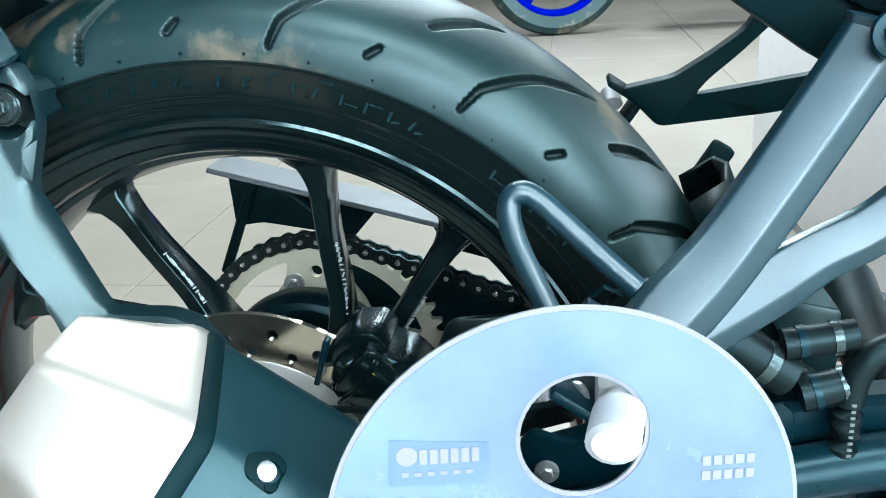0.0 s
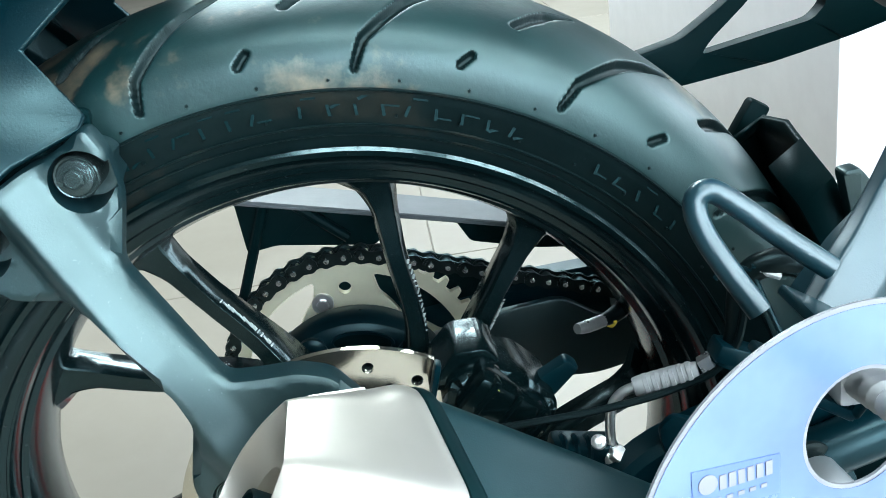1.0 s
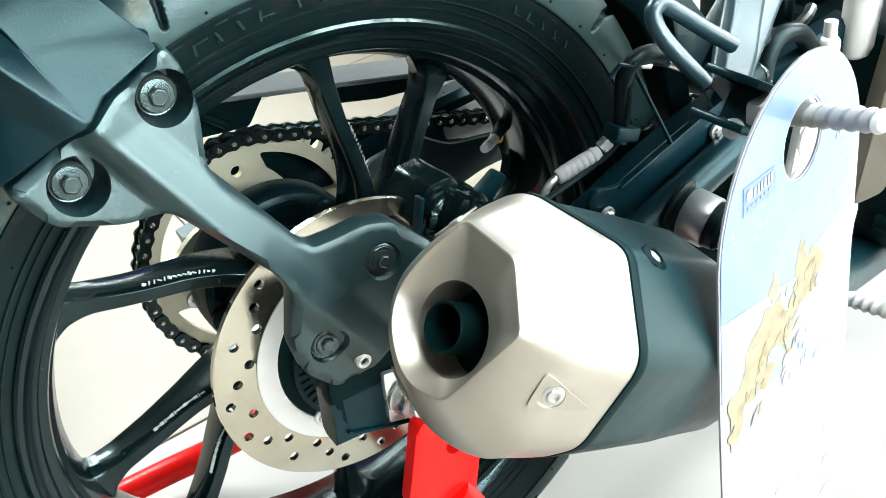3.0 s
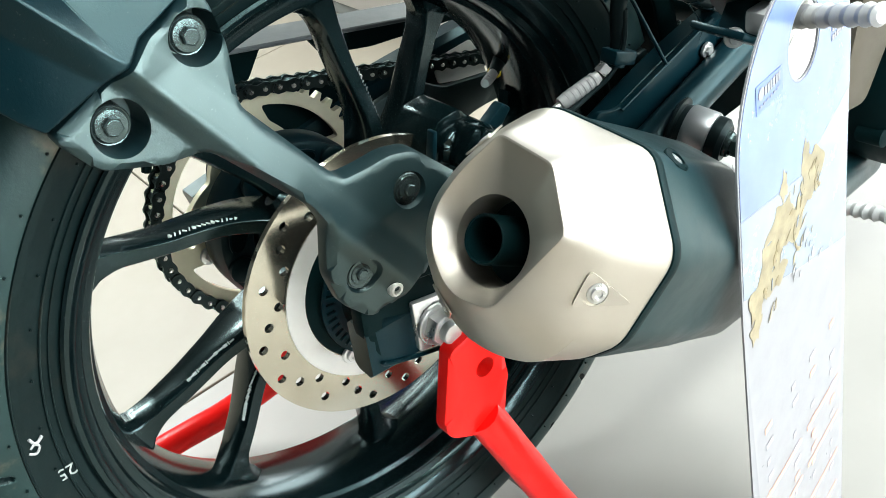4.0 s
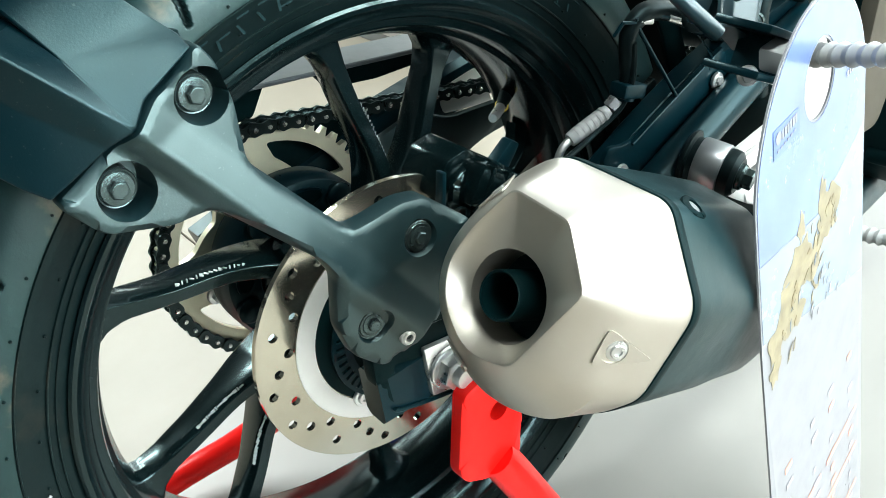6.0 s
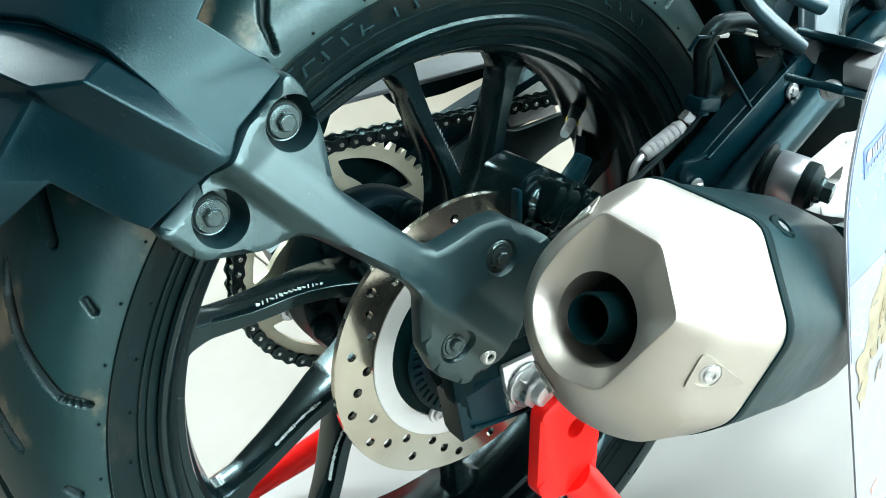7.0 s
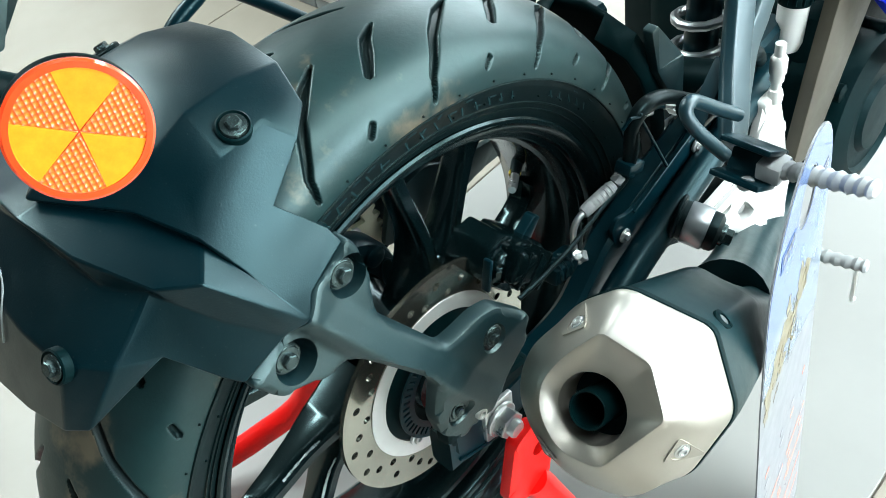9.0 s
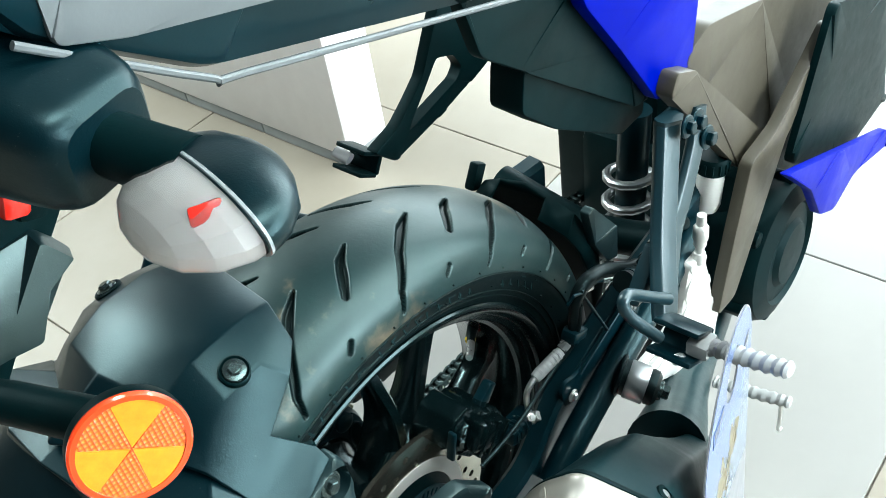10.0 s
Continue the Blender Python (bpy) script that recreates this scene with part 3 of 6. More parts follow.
def sidewall_bar(r, deg, w, h, tilt=0.0):
    key = (w, h)
    if key not in BAR:
        BAR[key] = finish((lambda b: (b.to_mesh(BARM := bpy.data.meshes.new("raised_mark")), b.free(), BARM)[2])(block(w, h, 0.00036, 0.0, 1)), DARK)
    ob = new("raised_mark", BAR[key])
    ob.parent = tyre
    a = radians(deg)
    y = -float(np.interp(r, [p[1] for p in SECTION[:7]], [p[0] for p in SECTION[:7]])) + 0.00002
    n = Vector((0.40 * math.cos(a), -0.92, 0.40 * math.sin(a)))
    m = facing((r * math.cos(a), y, r * math.sin(a)), -n if n.y > 0 else n, (math.cos(a), 0, math.sin(a)))
    ob.matrix_basis = m @ pose(0, 0, 0, 0, 0, tilt)


rnd = random.Random(4)
for c0, n in ((118, 9), (88, 9), (52, 5)):
    for k in range(n):
        d = c0 - k * 3.1
        sidewall_bar(0.2560, d, 0.0016, 0.0115, rnd.choice((0, 12, -18)))
        sidewall_bar(0.2560 + rnd.choice((0.0045, -0.0045, 0.0)), d - 1.1, 0.0075, 0.0016, rnd.choice((0, 0, 25)))

# painted marks on the sidewall: a number and a scrawl
num = bpy.data.curves.new("sidewall_number", "FONT")
num.body, num.size, num.extrude, num.align_x, num.align_y = "25", 0.0125, 0.0002, "CENTER", "CENTER"
num.materials.append(MARK)
mark = new("sidewall_number", num)
mark.parent = tyre
mark.matrix_basis = Matrix(((-1, 0, 0, -0.2446), (0, 0, -1, -0.0642), (0, -1, 0, 0.0171), (0, 0, 0, 1)))
tagged(mark, "white painted number on the sidewall")
scrawl = part("paint_scrawl", join(tube([(-0.2560, -0.0685, 0.0470), (-0.2525, -0.0680, 0.0440), (-0.2490, -0.0672, 0.0470), (-0.2510, -0.0676, 0.0500), (-0.2540, -0.0682, 0.0490)], 0.0008, 6, 4),
                                   tube([(-0.2520, -0.0682, 0.0560), (-0.2500, -0.0675, 0.0500), (-0.2450, -0.0664, 0.0520)], 0.0010, 6, 3)), WRAP, tyre, "pale paint scrawl on the sidewall")

# rim: lathe section, outer flange to stepped barrel
RIMSEC = [(0.2300, -0.0545), (0.2312, -0.0565), (0.2318, -0.0590), (0.2300, -0.0605), (0.2270, -0.0598), (0.2235, -0.0560), (0.2205, -0.0545), (0.2180, -0.0535),
          (0.2165, -0.0500), (0.2150, -0.0480), (0.2105, -0.0470), (0.2090, -0.0440), (0.2075, -0.0340), (0.2040, -0.0320), (0.2028, -0.0290),
          (0.1990, -0.0170), (0.1980, 0.0), (0.1990, 0.0170), (0.2040, 0.0320), (0.2090, 0.0440), (0.2150, 0.0480), (0.2205, 0.0545), (0.2270, 0.0598), (0.2318, 0.0590), (0.2300, 0.0545), (0.2120, 0.0480), (0.2060, 0.0), (0.2120, -0.0480)]
rim = part("wheel_rim", lathe(RIMSEC, 180, True), GLOSS, bike, "gloss black cast wheel rim with stepped inner edges", 32, AX)

# ten spokes in five pairs
E_RIM, D_RIM, E_LOW, D_LOW = 49.5, 80.0, 43.0, 63.0


def spoke_bm(rim_deg, low_deg, hub_deg):
    pts = []
    for r, d in ((0.040, hub_deg), (0.072, hub_deg + (low_deg - hub_deg) * 0.55), (0.108, low_deg), (0.150, low_deg + (rim_deg - low_deg) * 0.60), (0.182, rim_deg - (rim_deg - low_deg) * 0.17), (0.2035, rim_deg)):
        a = radians(d)
        pts.append(Vector((r * math.cos(a), 0, r * math.sin(a))))
    path = smooth_path(pts, 5)
    n, rings = len(path), []
    for i, p in enumerate(path):
        d = (path[min(i + 1, n - 1)] - path[max(i - 1, 0)]).normalized()
        s = Vector((0, 1, 0)).cross(d).normalized()
        r = p.length
        w = float(np.interp(r, [0.04, 0.075, 0.11, 0.15, 0.178, 0.192, 0.2035], [0.013, 0.0085, 0.0068, 0.0070, 0.0084, 0.0125, 0.0240]))
        f = float(np.interp(r, [0.04, 0.08, 0.12, 0.18, 0.2035], [-0.030, -0.022, -0.013, -0.006, -0.006]))
        b = float(np.interp(r, [0.04, 0.08, 0.12, 0.2035], [0.030, 0.024, 0.018, 0.018]))
        sec = [(-w, f + 0.0085), (-w * 0.70, f + 0.0008), (-w * 0.60, f), (w * 0.60, f), (w * 0.70, f + 0.0008), (w, f + 0.0085), (w * 0.92, b - 0.003), (w * 0.7, b), (-w * 0.7, b), (-w * 0.92, b - 0.003)]
        rings.append([p + s * a + Vector((0, y, 0)) for a, y in sec])
    return grid_bm(rings, True, False, True)


for k in range(5):
    for rd, ld, hd in ((E_RIM, E_LOW, 37.0), (D_RIM, D_LOW, 41.0)):
        sp = part("spoke", spoke_bm(rd + 72 * k, ld + 72 * k, hd + 72 * k), GLOSS, rim, angle=28)
        sp["label"] = "gloss black cast spoke with worn pale lettering"
# worn pale lettering on the spoke edges
DASH = []
for w, h in ((0.0022, 0.0030), (0.0011, 0.0034), (0.0028, 0.0009)):
    me = bpy.data.meshes.new("cast_mark")
    b = block(w, h, 0.0006, 0)
    b.to_mesh(me)
    b.free()
    DASH.append(finish(me, MARK))
for k in range(5):
    for rd, ld, o in ((E_RIM, E_LOW, 1), (D_RIM, D_LOW, 1)):
        for q in range(15):
            r = 0.108 + q * 0.0028
            a = radians(float(np.interp(r, [0.108, 0.150, 0.182], [ld, ld + (rd - ld) * 0.60, rd - (rd - ld) * 0.17])) + 72 * k)
            f = float(np.interp(r, [0.08, 0.12, 0.18], [-0.022, -0.013, -0.006]))
            tng = Vector((-math.sin(a), 0, math.cos(a)))
            ob = new("cast_mark", DASH[rnd.randrange(3)])
            ob.parent = rim
            ob.matrix_basis = facing(Vector((r * math.cos(a), f + 0.0034, r * math.sin(a))) - tng * 0.0062 * o, (-tng * o * 0.75 + Vector((0, -0.66, 0))), (math.cos(a), 0, math.sin(a)))

# hub, sprocket carrier and valve
part("hub", lathe([(0.018, -0.060), (0.030, -0.060), (0.033, -0.054), (0.044, -0.050), (0.046, -0.030), (0.036, -0.020), (0.036, 0.040), (0.042, 0.050), (0.044, 0.057), (0.018, 0.058)], 72), GLOSS, rim, "black cast wheel hub")
for k in range(5):
    a = radians(45 + 72 * k)
    lobe = tube([(0.038 * math.cos(a), -0.02, 0.038 * math.sin(a)), (0.066 * math.cos(a), -0.018, 0.066 * math.sin(a)), (0.092 * math.cos(a), -0.012, 0.092 * math.sin(a))], [0.026, 0.018, 0.008], 14, 5)
    part("spoke_root", lobe, GLOSS, rim)
valve_a = radians(24.2)
vx, vz = math.cos(valve_a), math.sin(valve_a)
valve = part("tyre_valve", tube([(0.2035 * vx, 0.0, 0.2035 * vz), (0.192 * vx, -0.004, 0.192 * vz), (0.182 * vx - 0.002, -0.012, 0.182 * vz + 0.005)], [0.0062, 0.0052, 0.0036], 14, 3), HOSE, rim, "black rubber valve stem with a bright cap")
part("valve_cap", tube([(0.187 * vx - 0.001, -0.008, 0.187 * vz + 0.002), (0.176 * vx - 0.006, -0.0180, 0.176 * vz + 0.009), (0.171 * vx - 0.009, -0.023, 0.171 * vz + 0.013)], [0.0040, 0.0042, 0.0034], 12, 2), ZINC, valve)
part("cap_ring", tube([(0.1885 * vx, -0.0050, 0.1885 * vz), (0.186 * vx, -0.0070, 0.186 * vz)], 0.0055, 12, 2), YELLOW, valve)

carrier = part("sprocket_carrier", lathe([(0.018, 0.056), (0.040, 0.056), (0.044, 0.059), (0.062, 0.059), (0.069, 0.063), (0.072, 0.070), (0.072, 0.088), (0.066, 0.096), (0.056, 0.100), (0.050, 0.108), (0.018, 0.110)], 96), FRAMEMETAL, bike, "dark cast sprocket carrier", m=AX)
for k in range(5):
    # raised oval lips between the damper lobes; flat dark plates paint the pockets' shade
    a = radians(80 + 72 * k)
    oval = [(0.0205 * math.cos(t), 0.0078 * math.sin(t)) for t in [2 * math.pi * i / 28 for i in range(28)]]
    pm = facing((0.0555 * math.cos(a), 0.0582, 0.0555 * math.sin(a)), (0, -1, 0), (math.cos(a), 0, math.sin(a)))
    part("pocket_lip", relief([(x * 1.10, y * 1.22) for x, y in oval], 0.002, [oval]), FRAMEMETAL, carrier, m=pm @ pose(0, 0, 0.0010))
    part("pocket", relief(oval, 0.0008), DARK, carrier, m=pm)
    b = radians(44 + 72 * k)
    part("carrier_boss", moved(turned([(0.011, 0), (0.011, 0.004), (0.0085, 0.006), (0.004, 0.0065)], 18), facing((0.060 * math.cos(b), 0.060, 0.060 * math.sin(b)), (0, -1, 0))), FRAMEMETAL, carrier)

# sprocket: toothed ring with lightening windows
TEETH, RP = 48, 0.1000


def sprocket_bm():
    out = []
    for i in range(TEETH):
        for f, r in ((0.0, -0.0040), (0.22, -0.0036), (0.40, 0.0030), (0.60, 0.0030), (0.78, -0.0036)):
            a = 2 * math.pi * (i + f) / TEETH
            out.append(((RP + r) * math.cos(a), (RP + r) * math.sin(a)))
    holes = [circle(0, 0, 0.034, 40)]
    for k in range(4):
        a0 = radians(15 + 90 * k)
        lp = []
        for d in range(0, 61, 6):
            lp.append((0.0855 * math.cos(a0 + radians(d)), 0.0855 * math.sin(a0 + radians(d))))
        for d in range(54, 5, -6):
            q = 0.058 + 0.016 * abs(d - 30) / 30
            lp.append((q * math.cos(a0 + radians(d)), q * math.sin(a0 + radians(d))))
        holes.append(rounded(lp, 0.006, 3))
        a1 = radians(90 * k)
        holes.append(circle(0.0745 * math.cos(a1), 0.0745 * math.sin(a1), 0.0050, 14))
    return relief(out, 0.0062, holes)


sprocket = part("sprocket", sprocket_bm(), BRASS, bike, "pale gold steel rear sprocket", m=side_plane(0.1145, 0, ZA))
for k in range(4):
    a = radians(90 * k + 16)
    bolt(sprocket, (0.067 * math.cos(a), 0.067 * math.sin(a), 0), (0, 0, 1), 0.0085, "hex", ZINC, "sprocket_bolt")

# brake disc with its drilled rings
HOLE_R = [0.0850, 0.0975, 0.0845, 0.0930, 0.1010, 0.0885, 0.1005, 0.0940]
holes = [circle(0, 0, 0.0635, 72)]
for k in range(40):
    a = radians(142.5 + 9 * k)
    holes.append(circle(HOLE_R[k % 8] * math.cos(a), HOLE_R[k % 8] * math.sin(a), 0.0036, 14))
disc = part("brake_disc", relief(circle(0, 0, 0.1100, 160), 0.0042, holes, step=0.011, height=lambda u, v: 0.0 if math.hypot(u, v) > 0.0795 else -0.0004), STEEL, bike, "bright drilled steel brake disc", 25, side_plane(-0.0525, 0, ZA))
part("polished_band", lathe([(0.0640, -0.0528), (0.0642, -0.0532), (0.0788, -0.0532), (0.0792, -0.0528)], 96), ALLOY, disc, "polished inner band of the disc", m=side_plane(-0.0525, 0, 0).inverted())
part("disc_flange", lathe([(0.030, -0.046), (0.062, -0.046), (0.0645, -0.049), (0.0640, -0.052), (0.055, -0.0535), (0.030, -0.055)], 80), DARK, disc, "black disc mounting flange", m=side_plane(-0.0525, 0, 0).inverted())
for k in range(3):
    a = radians(150 + 120 * k)
    bolt(disc, (0.0605 * math.cos(a + 1.35), 0.0605 * math.sin(a + 1.35), 0.001), (0, 0, 1), 0.0078, "socket", ZINC, "disc_bolt")
ring_holes = [circle(0, 0, 0.040, 60)]
for k in range(48):
    a = radians(7.5 * k)
    u, v = Vector((math.cos(a), math.sin(a))), Vector((-math.sin(a), math.cos(a)))
    ring_holes.append([(u * r + v * w)[:] for r, w in ((0.0455, -0.0013), (0.0530, -0.0015), (0.0530, 0.0015), (0.0455, 0.0013))])
part("sensor_ring", relief(circle(0, 0, 0.0560, 96), 0.0016, ring_holes), FRAMEMETAL, disc, "slotted dark wheel sensor ring", m=pose(0, 0, 0.0095))

# chain: rollers and plates running over the sprocket
chain = tagged(new("chain"), "black oiled drive chain with bright pins")
chain.parent = bike
FRONT = Vector((0.560, 0.240))
RF = 0.040
LINK = 2 * math.pi * RP / TEETH


def chain_path():
    """Points a link apart round both sprockets, in (x, z)."""
    c0, c1 = Vector((0, ZA)), FRONT
    d = c1 - c0
    L = d.length
    base = math.atan2(d.y, d.x)
    off = math.acos((RP - RF) / L)
    top0 = c0 + RP * Vector((math.cos(base + off), math.sin(base + off)))
    top1 = c1 + RF * Vector((math.cos(base + off), math.sin(base + off)))
    low0 = c0 + RP * Vector((math.cos(base - off), math.sin(base - off)))
    low1 = c1 + RF * Vector((math.cos(base - off), math.sin(base - off)))
    dense = []
    for t in np.linspace(0, 1, 200, endpoint=False):
        dense.append(low1 + (low0 - low1) * t + Vector((0, -0.012 * math.sin(math.pi * t))))
    a0, a1 = base - off, base + off - 2 * math.pi
    for t in np.linspace(0, 1, 400, endpoint=False):
        a = a0 + (a1 - a0) * t
        dense.append(c0 + RP * Vector((math.cos(a), math.sin(a))))
    for t in np.linspace(0, 1, 200, endpoint=False):
        dense.append(top0 + (top1 - top0) * t + Vector((0, -0.0015 * math.sin(math.pi * t))))
    return dense


def link_mesh(outer):
    w = 0.0066 if outer else 0.0048
    plate = []
    for i in range(11):
        a = math.pi / 2 + math.pi * i / 10
        plate.append((-LINK / 2 + 0.0060 * math.cos(a), 0.0060 * math.sin(a)))
    plate.append((0, -0.0043))
    for i in range(11):
        a = -math.pi / 2 + math.pi * i / 10
        plate.append((LINK / 2 + 0.0060 * math.cos(a), 0.0060 * math.sin(a)))
    plate.append((0, 0.0043))
    bms = [moved(relief(plate, 0.0015), pose(0, 0, s * w + 0.0007)) for s in (-1, 1)]
    if not outer:
        for s in (-1, 1):
            bms.append(moved(turned([(0.0042, -0.0045), (0.0042, 0.0045)], 12), pose(s * LINK / 2, 0, 0)))
    bm = join(*bms)
    bmesh.ops.recalc_face_normals(bm, faces=bm.faces)
    me = bpy.data.meshes.new("chain_link")
    bm.to_mesh(me)
    bm.free()
    me.materials.append(CHAINSTEEL)
    if outer:
        pin = bmesh.new()
        pin.from_mesh(me)
        n0 = len(pin.faces)
        for s in (-1, 1):
            q = turned([(0.0021, -0.0088), (0.0021, 0.0084), (0.0013, 0.0092)], 10)
            t = bpy.data.meshes.new("t")
            moved(q, pose(s * LINK / 2, 0, 0)).to_mesh(t)
            q.free()
            pin.from_mesh(t)
            bpy.data.meshes.remove(t)
        pin.faces.ensure_lookup_table()
        for f in pin.faces[n0:]:
            f.material_index = 1
        pin.to_mesh(me)
        pin.free()
        me.materials.append(PIN)
    for p in me.polygons:
        p.use_smooth = True
    me.set_sharp_from_angle(angle=radians(35))
    return me


LINKS = (link_mesh(True), link_mesh(False))
dense = chain_path()
cum, knots, want = 0.0, [dense[0]], LINK
for a, b in zip(dense, dense[1:]):
    seg = (b - a).length
    while cum + seg >= want:
        knots.append(a + (b - a) * ((want - cum) / seg))
        want += LINK
    cum += seg
for i, (a, b) in enumerate(zip(knots, knots[1:])):
    d = b - a
    ob = new("chain_link", LINKS[i % 2])
    ob.parent = chain
    ob.matrix_basis = side_plane(0.1176, (a.x + b.x) / 2, (a.y + b.y) / 2) @ pose(0, 0, 0, 0, 0, math.degrees(math.atan2(d.y, d.x)))


# ---- rear bracket and mudguard
def arm_height(u, v):
    """Relief of the bracket arm: a raised ridge down its middle, dished wells round the bolts."""
    t = max(0.0, min(1.0, (0.60 - v) / 0.13))
    z = 0.024 * t
    # a roof-like ridge from the joint to the lower plate: steep below the crest, a broad slope above it
    q = Vector((u, v)) - RIDGE0
    k = max(0.0, min(1.0, q.dot(RD) / (RIDGE1 - RIDGE0).length))
    s = q.dot(RS)
    d = s
    crest = math.sqrt(d * d + 0.0022 ** 2) - 0.0022
    roof = max(0.0, 1 - crest / (0.019 if d > 0 else 0.010))
    roof = roof * roof * (3 - 2 * roof) if roof < 0.4 else roof * 0.99 - 0.044
    z += 0.0105 * roof * (1 - 0.55 * max(0.0, k - 0.72) / 0.28)
    for bx, bz, r, deep in WELLS:
        g = math.hypot(u - bx, v - bz)
        z -= deep * max(0.0, min(1.0, (r - g) / 0.0016))
    return z


WELLS = ((-0.0898, 0.6075, 0.0146, 0.0220), (-0.1423, 0.5832, 0.0146, 0.0220), (-0.0060, 0.4770, 0.0115, 0.0035), (-0.0520, 0.4420, 0.0118, 0.0035))
RIDGE0, RIDGE1 = Vector((-0.1282, 0.6105)), Vector((-0.0580, 0.4800))
RD = (RIDGE1 - RIDGE0).normalized()
RS = Vector((-RD.y, RD.x))
ARM_FOLDS = [circle(bx, bz, r - d, 36) + [(bx + r - d, bz)] for bx, bz, r, _ in WELLS for d in (0.0, 0.0016)]
arm_outline = rounded([(-0.0825, 0.6325), (-0.0765, 0.6200), (-0.0745, 0.5970), (-0.0815, 0.5660), (-0.0445, 0.5040), (-0.0290, 0.5030), (-0.0100, 0.5030), (0.0060, 0.4980), (0.0330, 0.4660),
                       (0.0260, 0.4420), (-0.0060, 0.4180), (-0.0330, 0.4080), (-0.0540, 0.4080), (-0.0690, 0.4280), (-0.0725, 0.4520), (-0.0640, 0.4860), (-0.0700, 0.5030), (-0.1065, 0.5530),
                       (-0.1300, 0.5560), (-0.1600, 0.5680), (-0.1735, 0.5912), (-0.1388, 0.6046), (-0.1278, 0.6098), (-0.1150, 0.6165), (-0.1004, 0.6208)], 0.0050, 4)
arm = part("mudguard_bracket", relief(arm_outline, 0.013, step=0.0021, height=arm_height, edge=0.0040, folds=ARM_FOLDS), PLASTIC, bike, "black satin plastic mudguard bracket with recessed bolts", 38, side_plane(-0.1130))
for bx, bz, y in ((-0.0925, 0.6090, -0.1085), (-0.1450, 0.5845, -0.1095), (-0.0065, 0.4775, -0.1330), (-0.0525, 0.4425, -0.1335)):
    big = y > -0.12
    cup = part("bolt_collar", turned([(0.0104, -0.019), (0.0104, 0.0008), (0.0098, 0.0015), (0.0090, 0.0012), (0.0086, 0.0016), (0.0078, 0.0013)], 32) if big else turned([(0.0104, -0.003), (0.0104, 0.0008), (0.0098, 0.0014), (0.0090, 0.0012), (0.0086, 0.0018), (0.0076, 0.0018)], 28), BOLT, arm, m=Matrix.Translation((bx, bz, -(y + 0.1130))))
    bolt(arm, (bx, bz, -(y + 0.1130) + 0.0005), (0, 0.1, 1), 0.0088 if big else 0.0070)
part("plug", turned([(0.0052, -0.004), (0.0052, 0.004), (0.0042, 0.0052), (0.0026, 0.0052), (0.0024, 0.001)], 20), ALLOY, arm, "bare metal plug", m=Matrix.Translation((-0.0345, 0.4205, 0.023)))


